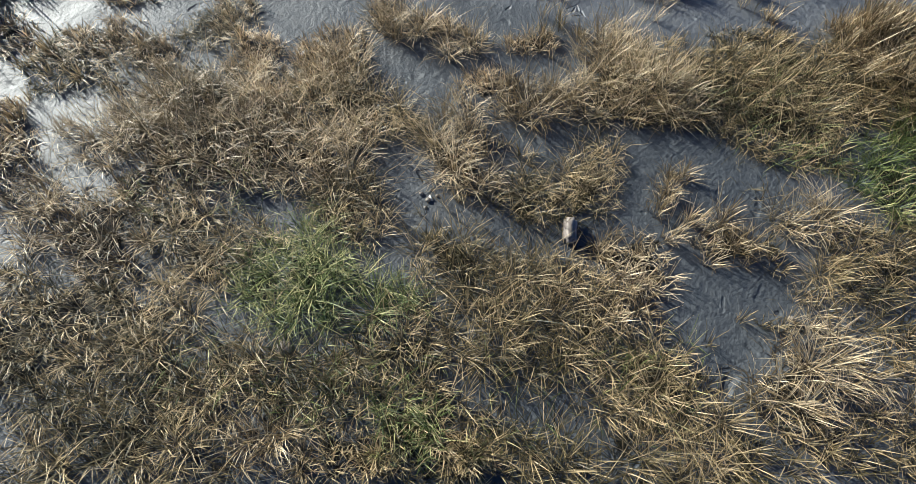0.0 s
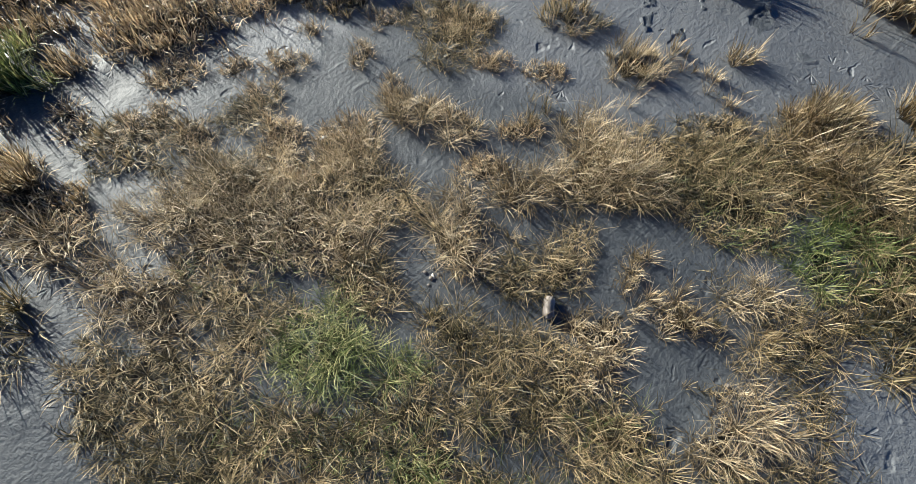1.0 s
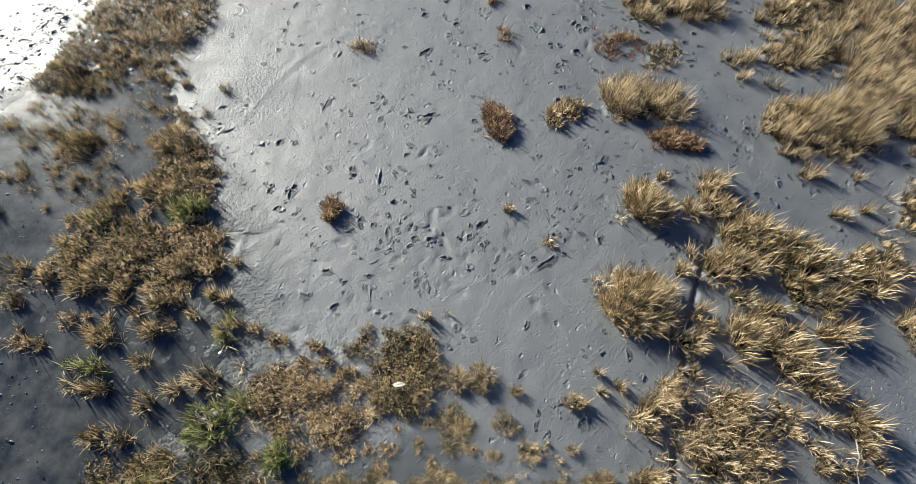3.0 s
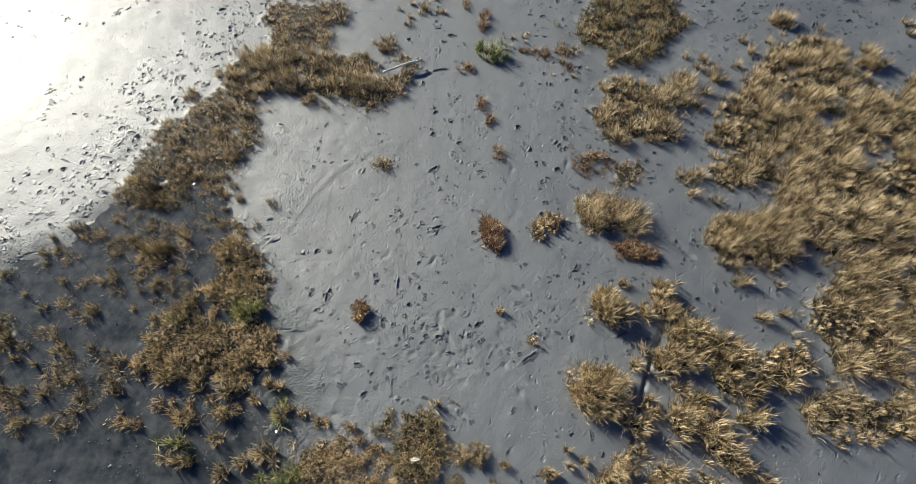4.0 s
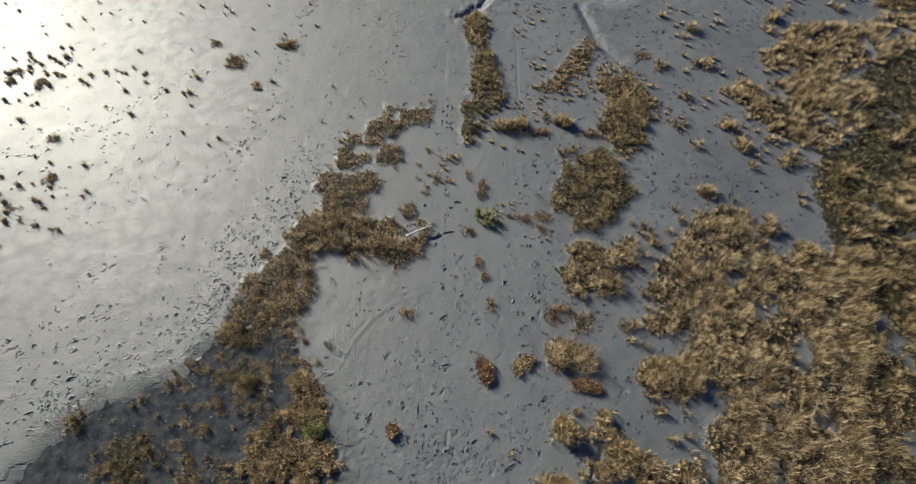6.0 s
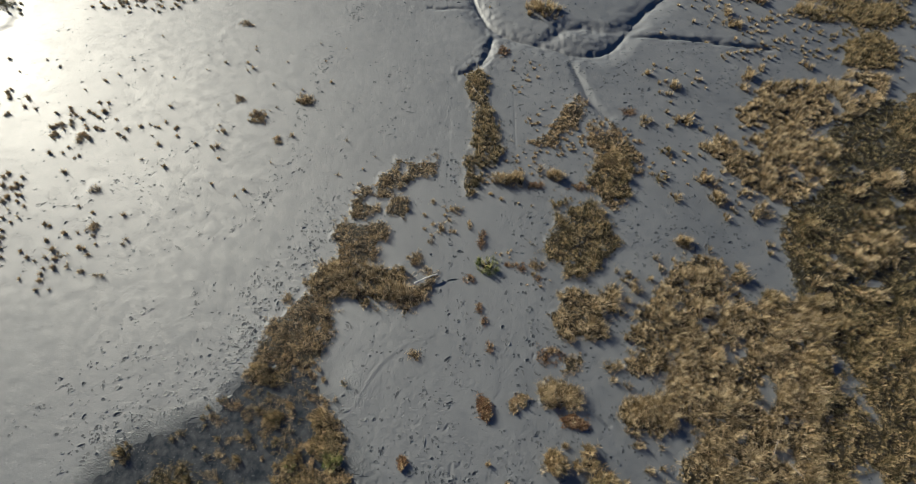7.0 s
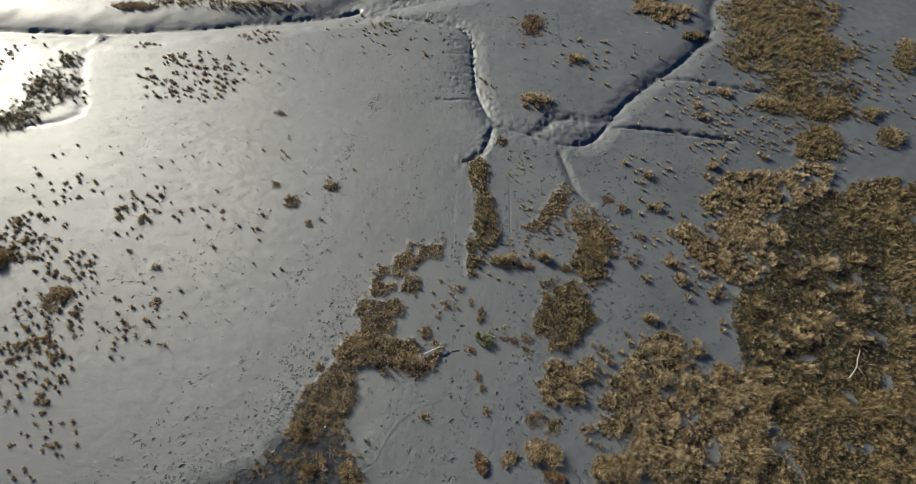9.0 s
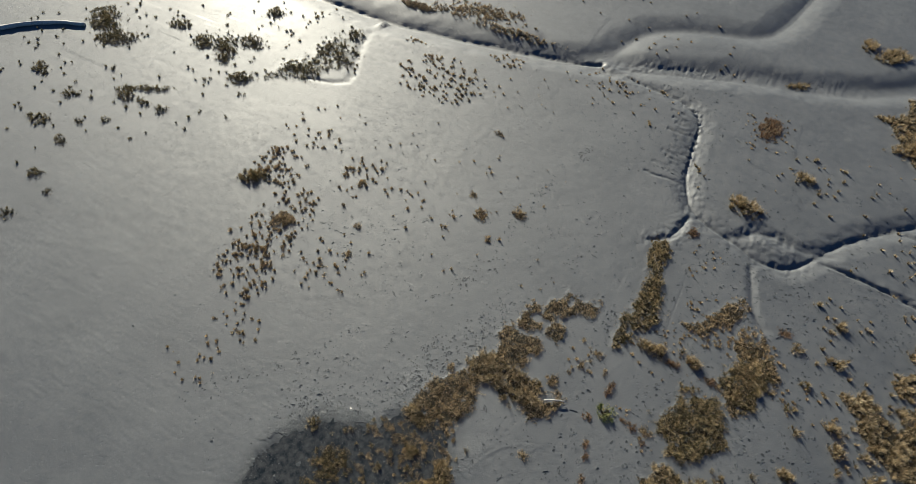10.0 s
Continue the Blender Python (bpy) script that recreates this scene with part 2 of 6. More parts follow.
# near
stand("straw", [(-0.52, 0.26), (-0.55, 0.44), (-0.49, 0.60), (-0.42, 0.70), (-0.35, 0.61), (-0.42, 0.47), (-0.39, 0.35), (-0.30, 0.29), (-0.31, 0.21), (-0.42, 0.21)])
stand("straw", [(-0.31, 0.70), (-0.12, 0.77), (0.03, 0.74), (0.10, 0.63), (0.05, 0.57), (-0.09, 0.55), (-0.24, 0.57)])
stand("mix", [(-0.28, 0.17), (-0.15, 0.26), (-0.01, 0.26), (0.07, 0.41), (0.16, 0.50), (0.24, 0.44), (0.23, 0.26), (0.14, 0.12), (-0.03, 0.05), (-0.19, 0.07)])
stand("straw", [(0.03, 0.74), (0.15, 1.08), (0.36, 1.20), (0.47, 1.00), (0.62, 0.81), (0.63, 0.57), (0.42, 0.57), (0.29, 0.54), (0.15, 0.60)])
stand("straw", [(-2.17, 0.49), (-1.98, 0.59), (-1.79, 0.73), (-1.66, 0.88), (-1.43, 0.66), (-1.36, 0.84), (-1.21, 0.73), (-1.06, 0.47), (-0.84, 0.50), (-0.81, 0.38), (-0.94, 0.23), (-1.15, 0.20), (-1.39, 0.26), (-1.61, 0.17), (-1.84, 0.17), (-1.97, 0.34)])
stand("straw", [(-1.16, 0.77), (-1.10, 0.95), (-0.94, 0.99), (-0.87, 0.84), (-0.91, 0.66), (-1.06, 0.63)])
stand("green", [(-1.27, -0.21), (-1.19, -0.07), (-1.02, 0.01), (-0.84, -0.07), (-0.82, -0.21), (-0.87, -0.39), (-1.05, -0.39), (-1.22, -0.34)])
stand("mix", [(-1.00, 0.17), (-0.87, 0.28), (-0.74, 0.14), (-0.73, 0.01), (-0.84, -0.01), (-0.96, 0.04)])
stand("mix", [(-1.72, 0.06), (-1.55, 0.14), (-1.30, 0.04), (-1.19, 0.06), (-1.11, -0.01), (-1.25, -0.19), (-1.38, -0.30), (-1.52, -0.16)])
stand("mix", [(-1.93, -0.33), (-1.85, -0.21), (-1.66, -0.19), (-1.39, -0.26), (-1.34, -0.37), (-1.44, -0.45), (-1.63, -0.49), (-1.83, -0.47)])
stand("mix", [(-0.62, -0.04), (-0.48, -0.01), (-0.33, -0.11), (-0.04, -0.11), (-0.03, -0.23), (-0.19, -0.30), (-0.40, -0.28), (-0.57, -0.18)])
stand("mix", [(-0.52, -0.34), (-0.27, -0.32), (-0.09, -0.36), (-0.04, -0.51), (-0.20, -0.58), (-0.40, -0.55), (-0.48, -0.45)])
stand("straw", [(0.09, -0.06), (0.23, -0.01), (0.35, -0.09), (0.33, -0.20), (0.20, -0.23), (0.10, -0.18)])
stand("straw", [(0.09, -0.27), (0.22, -0.23), (0.25, -0.30), (0.14, -0.35)])
stand("straw", [(0.33, 0.17), (0.43, 0.32), (0.51, 0.26), (0.47, 0.15), (0.34, 0.07)])
stand("straw", [(0.50, -0.01), (0.65, 0.07), (0.69, -0.06), (0.63, -0.13), (0.50, -0.11)])
stand("mix", [(0.64, 0.74), (0.79, 1.08), (1.11, 1.12), (1.21, 0.81), (1.24, 0.51), (1.13, 0.26), (0.89, 0.32), (0.70, 0.44), (0.59, 0.54)])
stand("straw", [(1.33, 1.00), (1.62, 1.20), (1.80, 1.16), (1.72, 0.74), (1.53, 0.54), (1.36, 0.64)])
stand("green", [(1.11, 0.21), (1.30, 0.47), (1.56, 0.57), (1.61, 0.38), (1.49, 0.10), (1.29, 0.07)])
stand("straw", [(0.81, 0.04), (1.01, 0.18), (1.06, 0.07), (0.93, -0.06)])
stand("mix", [(0.81, -0.25), (0.92, -0.18), (1.03, -0.23), (0.98, -0.29), (0.84, -0.29)])
stand("straw", [(0.55, -0.58), (0.73, -0.38), (0.87, -0.38), (0.97, -0.54), (0.87, -0.66), (0.69, -0.69), (0.55, -0.68)])
stand("mix", [(0.01, -0.55), (0.17, -0.42), (0.30, -0.47), (0.38, -0.58), (0.31, -0.71), (0.12, -0.73), (0.04, -0.66)])
stand("straw", [(-1.17, -0.77), (-1.08, -0.66), (-0.96, -0.70), (-0.94, -0.82), (-1.07, -0.84)])
stand("mix", [(-1.90, -0.70), (-1.74, -0.63), (-1.54, -0.65), (-1.32, -0.55), (-1.16, -0.63), (-1.15, -0.88), (-1.82, -0.90)])
stand("mix", [(-0.98, -0.59), (-0.88, -0.47), (-0.67, -0.59), (-0.44, -0.62), (-0.32, -0.66), (-0.34, -0.88), (-0.90, -0.90)])
stand("mix", [(-0.32, -0.70), (-0.03, -0.73), (0.01, -0.88), (-0.29, -0.90)])
stand("mix", [(0.39, -0.69), (0.51, -0.73), (0.53, -0.88), (0.31, -0.90)])
stand("mix", [(0.99, -0.38), (1.19, -0.34), (1.17, -0.54), (1.05, -0.54)])
stand("mix", [(-2.46, 0.91), (-2.41, 1.07), (-2.20, 1.03), (-2.14, 0.84), (-2.25, 0.77), (-2.39, 0.80)])
stand("mix", [(-2.09, 0.80), (-2.02, 1.07), (-1.88, 1.07), (-1.85, 0.88), (-1.97, 0.73)])
stand("mix", [(-1.81, 1.15), (-1.50, 1.28), (-1.43, 1.07), (-1.49, 0.95), (-1.70, 1.03)])
stand("straw", [(-2.26, 0.17), (-2.14, 0.22), (-1.93, 0.22), (-1.90, 0.06), (-1.99, -0.07), (-1.99, -0.19), (-2.14, -0.02)])
stand("mix", [(-2.11, -0.19), (-2.00, -0.21), (-1.89, -0.39), (-1.90, -0.51), (-2.02, -0.55), (-2.17, -0.26)])
stand("straw", [(-0.82, 1.15), (-0.68, 1.24), (-0.59, 1.13), (-0.72, 1.06)])
stand("straw", [(-0.54, 0.97), (-0.47, 1.14), (-0.35, 1.07), (-0.35, 0.96)])
stand("mix", [(-1.12, -0.47), (-0.99, -0.49), (-0.94, -0.59), (-1.05, -0.64), (-1.14, -0.57)])
stand("green", [(-0.82, -0.19), (-0.65, -0.18), (-0.58, -0.30), (-0.73, -0.34)])
stand("mix", [(-1.68, -0.47), (-1.40, -0.47), (-1.15, -0.39), (-1.05, -0.51), (-1.16, -0.66), (-1.45, -0.63), (-1.64, -0.65)])
stand("mix", [(-0.73, -0.34), (-0.54, -0.30), (-0.48, -0.47), (-0.59, -0.59), (-0.75, -0.55), (-0.80, -0.43)])
stand("mix", [(-0.05, -0.21), (0.10, -0.18), (0.14, -0.38), (-0.00, -0.51), (-0.07, -0.41)])
stand("straw", [(-1.90, 0.14), (-1.72, 0.14), (-1.59, -0.07), (-1.68, -0.19), (-1.86, -0.17), (-1.94, -0.02)])
stand("mix", [(0.09, -0.73), (0.35, -0.71), (0.34, -0.90), (0.06, -0.90)])
stand("mix", [(0.57, -0.71), (0.88, -0.69), (1.06, -0.66), (1.02, -0.90), (0.56, -0.90)])
stand("mix", [(1.02, -0.06), (1.19, 0.04), (1.42, 0.04), (1.27, -0.29), (1.06, -0.32), (1.01, -0.20)])
stand("mix", [(-1.98, -0.51), (-1.85, -0.49), (-1.66, -0.51), (-1.64, -0.63), (-1.92, -0.67)])
stand("green", [(-0.70, -0.62), (-0.55, -0.64), (-0.53, -0.77), (-0.67, -0.79)])
stand("mix", [(1.52, 0.88), (1.93, 0.97), (2.26, 0.79), (2.47, 0.54), (2.29, 0.14), (2.20, -0.35), (1.39, -0.35), (1.45, 0.21)])
stand("green", [(1.53, 0.37), (1.83, 0.45), (1.78, 0.14), (1.49, 0.06)])
# the ridge between the bright flat and the inner flat
stand("low", [(-6.17, 16.57), (-6.33, 17.19), (-6.06, 18.50), (-5.23, 18.52), (-5.20, 19.20), (-4.42, 19.75), (-4.35, 20.29), (-3.84, 20.12), (-3.22, 20.03), (-2.28, 20.78), (-2.26, 19.45), (-3.16, 19.25), (-3.71, 18.73), (-4.02, 18.22), (-3.43, 17.33), (-3.75, 16.64), (-4.32, 16.68), (-5.03, 16.91), (-5.67, 16.59)])
stand("low", [(-7.06, 16.10), (-6.76, 16.32), (-5.62, 16.22), (-4.69, 16.37), (-4.31, 15.58), (-4.81, 15.13), (-4.81, 14.30), (-5.51, 14.01), (-6.41, 14.26), (-6.63, 14.95), (-6.93, 15.37)])
stand("straw", [(-7.86, 13.03), (-7.37, 13.70), (-6.60, 14.12), (-5.28, 13.88), (-4.21, 13.77), (-3.49, 13.93), (-3.15, 13.15), (-3.23, 12.27), (-3.62, 12.14), (-4.25, 12.29), (-4.70, 11.87), (-5.23, 12.10), (-6.10, 12.45), (-6.84, 12.06), (-7.45, 12.54)])
stand("low", [(-3.69, 12.75), (-2.49, 13.16), (-2.00, 13.70), (-2.05, 12.79), (-2.62, 12.16), (-3.18, 11.67), (-3.82, 12.13)])
stand("low", [(-8.37, 11.66), (-7.72, 12.40), (-6.86, 12.18), (-6.45, 11.59), (-6.05, 11.60), (-6.23, 10.90), (-6.20, 10.23), (-6.64, 10.00), (-7.37, 9.87), (-7.94, 9.86), (-8.55, 10.02), (-9.09, 10.60), (-9.04, 11.17), (-8.55, 11.18)])
stand("low", [(-9.19, 10.26), (-7.39, 9.98), (-6.28, 10.12), (-6.31, 9.79), (-6.81, 9.46), (-6.98, 8.94), (-7.58, 9.13), (-8.13, 8.71), (-8.60, 8.40), (-9.18, 8.19), (-9.50, 8.68), (-9.34, 9.40)])
stand("low", [(-8.31, 6.37), (-8.17, 6.81), (-7.68, 7.28), (-7.26, 7.38), (-7.29, 7.10), (-7.89, 6.73), (-8.20, 6.28)])
stand("low", [(-6.72, 7.30), (-6.12, 7.41), (-5.34, 6.97), (-5.13, 6.27), (-5.18, 5.60), (-5.03, 5.20), (-5.30, 4.87), (-5.59, 5.10), (-5.80, 5.75), (-6.33, 5.90), (-6.70, 6.06), (-6.27, 6.42), (-6.43, 6.77)])
stand("low", [(-7.21, 5.38), (-6.79, 5.72), (-6.57, 5.48), (-6.77, 4.91), (-6.48, 5.08), (-5.47, 4.95), (-4.67, 4.50), (-4.55, 4.28), (-4.84, 4.12), (-5.44, 3.96), (-6.28, 4.16), (-6.77, 4.22), (-7.36, 4.06), (-7.60, 4.35), (-7.30, 4.74)])
stand("mix", [(-12.28, 4.78), (-11.96, 5.18), (-11.60, 5.11), (-11.06, 5.45), (-10.75, 5.30), (-10.68, 4.66), (-10.69, 4.05), (-10.99, 3.60), (-11.53, 3.37), (-11.75, 3.73), (-11.59, 4.10), (-11.99, 4.47)])
stand("low", [(-10.44, 3.18), (-10.40, 3.69), (-9.98, 3.62), (-9.78, 3.27), (-10.19, 3.12)])
stand("low", [(-9.64, 3.78), (-9.54, 4.15), (-9.03, 4.32), (-8.75, 3.95), (-9.03, 3.58), (-9.41, 3.56)])
stand("mix", [(-8.78, 3.44), (-8.57, 3.88), (-8.21, 4.26), (-8.13, 3.89), (-8.27, 3.38), (-8.55, 3.30)])
tussock("low", -2.96, 14.34, 0.36, 0.38, 0)
tussock("low", -2.43, 13.82, 0.23, 0.23, 0)
tussock("low", -8.49, 12.19, 0.26, 0.27, 0)
tussock("low", -9.69, 7.51, 0.39, 0.28, 0)
tussock("low", -8.76, 7.34, 0.46, 0.23, 0)
tussock("low", -9.45, 6.17, 0.22, 0.13, 0)
tussock("low", -9.05, 6.26, 0.27, 0.12, 0)
tussock("low", -10.10, 6.85, 0.21, 0.18, 0)
tussock("low", -9.79, 5.65, 0.30, 0.18, 0)
tussock("low", -9.38, 5.41, 0.15, 0.12, 0)
tussock("low", -9.89, 4.96, 0.26, 0.16, 0)
tussock("low", -7.37, 10.76, 0.20, 0.18, 0)
tussock("low", -7.88, 3.68, 0.14, 0.10, 0)
tussock("low", -7.56, 4.20, 0.16, 0.12, 0)
tussock("low", -7.58, 4.89, 0.16, 0.12, 0)
tussock("low", -7.54, 5.38, 0.13, 0.11, 0)
tussock("low", -6.22, 3.22, 0.19, 0.13, 0)
tussock("low", -6.88, 3.41, 0.19, 0.14, 0)
tussock("low", -7.39, 3.01, 0.37, 0.14, 0)
tussock("low", -8.60, 2.98, 0.18, 0.13, 0)
tussock("low", -9.16, 3.05, 0.12, 0.09, 0)
tussock("low", -7.86, 7.65, 0.25, 0.15, 0)
tussock("low", -7.06, 8.44, 0.18, 0.14, 0)
tussock("low", -8.72, 6.01, 0.13, 0.11, 0)
tussock("low", -6.39, 7.87, 0.22, 0.15, 0)
tussock("low", -9.03, 7.06, 0.21, 0.15, 0)
tussock("low", -10.42, 7.03, 0.25, 0.15, 0)
tussock("low", -6.76, 8.74, 0.21, 0.18, 0)
tussock("low", -8.35, 7.82, 0.25, 0.17, 0)
tussock("mix", -12.22, 4.08, 0.31, 0.21, 0)
tussock("mix", -13.49, 5.56, 0.37, 0.36, 0)
tussock("mix", -12.34, 4.54, 0.16, 0.12, 0)
tussock("mix", -5.48, 3.74, 0.21, 0.13, 0)
tussock("mix", -5.13, 3.75, 0.14, 0.10, 0)
tussock("mix", -6.11, 3.76, 0.15, 0.11, 0)
tussock("mix", -4.57, 3.90, 0.12, 0.09, 0)
tussock("mix", -5.45, 3.24, 0.25, 0.14, 0)
tussock("mix", -11.98, 2.98, 0.33, 0.18, 0)
tussock("mix", -11.43, 3.13, 0.23, 0.14, 0)
tussock("mix", -10.77, 3.04, 0.24, 0.12, 0)
tussock("mix", -9.60, 3.00, 0.18, 0.11, 0)
tussock("green", -4.23, 3.27, 0.15, 0.28, 0)
tussock("green", -5.35, 5.59, 0.27, 0.19, 0)
tussock("green", -6.95, 5.31, 0.19, 0.15, 0)
# plants on the inner flat
tussock("green", 0.41, 14.10, 0.51, 0.46, 0)
tussock("rust", -0.42, 13.40, 0.29, 0.21, 0)
tussock("rust", 0.09, 15.54, 0.20, 0.58, 0)
tussock("rust", 0.48, 10.24, 0.15, 0.31, 0)
tussock("rust", -2.81, 5.58, 0.15, 0.28, 0)
tussock("rust", 1.57, 14.19, 0.38, 0.19, 0)
tussock("rust", 1.99, 13.98, 0.19, 0.20, 0)
tussock("rust", 2.69, 13.50, 0.19, 0.18, 0)
tussock("rust", 3.75, 7.29, 0.46, 0.22, 0)
tussock("rust", 4.03, 7.12, 0.24, 0.15, 0)
tussock("rust", 2.92, 18.82, 0.33, 0.23, 0)
tussock("rust", -0.00, 11.99, 0.18, 0.31, 0)
tussock("rust", 0.24, 11.40, 0.17, 0.27, 0)
tussock("rust", 0.20, 7.94, 0.21, 0.19, 0)
tussock("rust", 0.37, 7.44, 0.19, 0.29, 0)
tussock("low", -1.91, 16.02, 0.15, 0.35, 0)
tussock("low", -1.29, 17.22, 0.41, 0.22, 0)
tussock("low", -0.47, 16.35, 0.13, 0.30, 0)
tussock("low", -2.62, 9.78, 0.30, 0.23, 0)
tussock("low", 2.63, 14.21, 0.36, 0.25, 0)
tussock("low", 1.40, 7.76, 0.16, 0.21, 0)
tussock("low", 1.80, 8.15, 0.26, 0.12, 0)
tussock("low", 3.36, 6.35, 0.16, 0.12, 0)
tussock("low", -2.31, 15.34, 0.13, 0.14, 0)
tussock("low", -2.75, 16.81, 0.11, 0.12, 0)
tussock("low", 3.13, 10.13, 0.23, 0.15, 0)
tussock("low", -2.34, 17.61, 0.14, 0.15, 0)
tussock("straw", 1.51, 19.09, 0.43, 0.35, 0)
tussock("straw", 2.03, 19.04, 0.24, 0.34, 0)
tussock("straw", 3.92, 19.43, 0.41, 0.31, 0)
tussock("straw", 3.11, 19.83, 0.19, 0.23, 0)
tussock("straw", 4.16, 6.17, 0.26, 0.18, 0)
tussock("straw", 4.23, 5.67, 0.30, 0.18, 0)
tussock("straw", 3.81, 5.58, 0.15, 0.12, 0)
tussock("straw", 3.36, 4.44, 0.12, 0.10, 0)
tussock("straw", 3.98, 4.38, 0.28, 0.19, 0)
tussock("straw", 4.46, 4.47, 0.27, 0.15, 0)
tussock("straw", 5.50, 3.28, 0.27, 0.18, 0)
tussock("straw", 4.14, 3.30, 0.24, 0.14, 0)
tussock("straw", 3.70, 3.40, 0.15, 0.11, 0)
tussock("straw", 2.92, 5.72, 0.43, 0.38, 0)
tussock("straw", 2.44, 3.79, 0.59, 0.52, 0)
tussock("mix", 4.56, 3.56, 0.27, 0.24, 0)
stand("mix", [(4.33, 5.19), (4.77, 5.44), (5.11, 5.05), (5.30, 4.75), (5.09, 4.44), (5.35, 4.15), (5.75, 3.80), (5.58, 3.73), (5.07, 3.86), (5.08, 4.37), (4.66, 4.73)])
# blocks east of the inner flat
stand("mix", [(3.55, 17.76), (4.14, 17.93), (4.57, 17.62), (5.51, 17.81), (6.06, 17.66), (6.05, 16.73), (6.36, 16.58), (6.49, 15.99), (6.75, 15.56), (6.10, 14.84), (5.58, 14.15), (4.67, 13.60), (3.96, 13.71), (3.79, 14.24), (2.97, 14.49), (2.80, 15.18), (3.38, 15.62), (3.67, 16.52)])
stand("mix", [(5.48, 19.47), (6.10, 20.55), (6.62, 21.68), (7.79, 21.90), (8.03, 20.41), (7.67, 19.70), (7.58, 18.51), (7.01, 17.84), (6.69, 18.00), (6.20, 18.64), (5.51, 18.79)])
stand("straw", [(3.08, 11.83), (3.60, 12.20), (3.56, 12.81), (4.11, 13.20), (4.49, 12.96), (5.28, 12.73), (6.11, 13.51), (6.29, 12.75), (5.97, 12.02), (5.38, 12.00), (5.47, 11.30), (5.68, 10.74), (5.18, 10.62), (4.44, 10.83), (3.66, 10.70), (3.32, 11.25)])
stand("rust", [(2.60, 9.91), (2.86, 10.30), (3.41, 10.14), (3.58, 9.93), (3.17, 9.50), (2.71, 9.49)])
stand("low", [(3.56, 9.72), (4.25, 10.06), (4.40, 9.74), (3.97, 9.21), (3.50, 9.10)])
stand("straw", [(2.53, 8.29), (3.02, 8.89), (3.36, 8.60), (3.98, 8.52), (4.14, 8.33), (4.00, 7.94), (3.38, 7.93), (2.76, 7.82)])
# the straw meadow
stand("straw", [(8.92, 14.10), (9.25, 14.65), (10.30, 15.01), (11.17, 14.70), (11.05, 13.76), (11.70, 12.64), (12.43, 12.42), (12.92, 13.30), (13.69, 13.19), (13.67, 12.57), (15.84, 12.99), (13.60, 7.63), (8.38, 7.50), (8.39, 8.24), (7.61, 8.71), (7.95, 9.42), (6.99, 9.19), (6.11, 9.37), (6.18, 9.79), (6.82, 10.23), (6.52, 10.66), (6.45, 11.33), (7.21, 12.29), (7.97, 13.05), (8.15, 13.43)])
stand("straw", [(8.38, 7.50), (13.60, 7.63), (11.69, 3.05), (7.36, 2.94), (8.00, 3.65), (9.32, 3.96), (8.94, 4.24), (7.77, 4.51), (7.73, 4.96), (7.45, 5.43), (7.65, 5.92), (8.28, 6.44), (8.75, 6.97)])
stand("straw", [(5.55, 7.70), (6.08, 8.18), (6.79, 8.20), (7.75, 8.51), (8.44, 8.44), (8.45, 7.77), (7.86, 7.48), (7.58, 7.03), (7.02, 6.84), (6.57, 7.09), (5.94, 7.43)])
stand("straw", [(6.02, 4.39), (6.77, 4.94), (7.29, 5.11), (7.24, 4.57), (6.60, 4.18), (6.15, 4.25)])
stand("straw", [(6.86, 3.62), (7.48, 3.99), (8.14, 3.86), (8.04, 3.26), (6.84, 3.23)])
tussock("straw", 11.93, 14.04, 0.46, 0.43, 0)
tussock("straw", 9.67, 15.70, 0.33, 0.32, 0)
tussock("straw", 11.83, 18.29, 0.33, 0.36, 0)
tussock("straw", 11.53, 19.34, 0.33, 0.35, 0)
tussock("straw", 13.37, 17.31, 0.32, 0.28, 0)
tussock("straw", 13.77, 17.85, 0.25, 0.29, 0)
tussock("straw", 12.03, 17.18, 0.19, 0.20, 0)
tussock("straw", 13.71, 15.65, 0.15, 0.16, 0)
tussock("straw", 13.58, 15.14, 0.13, 0.13, 0)
tussock("straw", 10.79, 15.24, 0.13, 0.14, 0)
tussock("straw", 6.75, 13.65, 0.29, 0.29, 0)
tussock("straw", 7.06, 13.10, 0.23, 0.22, 0)
tussock("straw", 6.28, 13.98, 0.15, 0.15, 0)
tussock("straw", 8.93, 14.64, 0.15, 0.15, 0)
tussock("straw", 8.21, 14.73, 0.13, 0.13, 0)
tussock("straw", 8.31, 14.19, 0.17, 0.17, 0)
tussock("straw", 7.74, 13.63, 0.17, 0.16, 0)
tussock("straw", 6.35, 10.76, 0.19, 0.17, 0)
tussock("straw", 6.34, 10.17, 0.19, 0.17, 0)
tussock("straw", 6.09, 8.77, 0.20, 0.16, 0)
tussock("straw", 5.49, 8.95, 0.15, 0.13, 0)
tussock("straw", 5.39, 9.52, 0.28, 0.19, 0)
tussock("straw", 6.27, 6.47, 0.14, 0.11, 0)
tussock("straw", 6.10, 6.90, 0.14, 0.11, 0)
tussock("straw", 6.34, 5.59, 0.14, 0.10, 0)
tussock("straw", 6.93, 5.66, 0.13, 0.10, 0)
tussock("straw", 7.05, 6.41, 0.13, 0.11, 0)
tussock("straw", 14.07, 17.39, 0.21, 0.23, 0)
tussock("straw", 13.09, 18.65, 0.17, 0.18, 0)
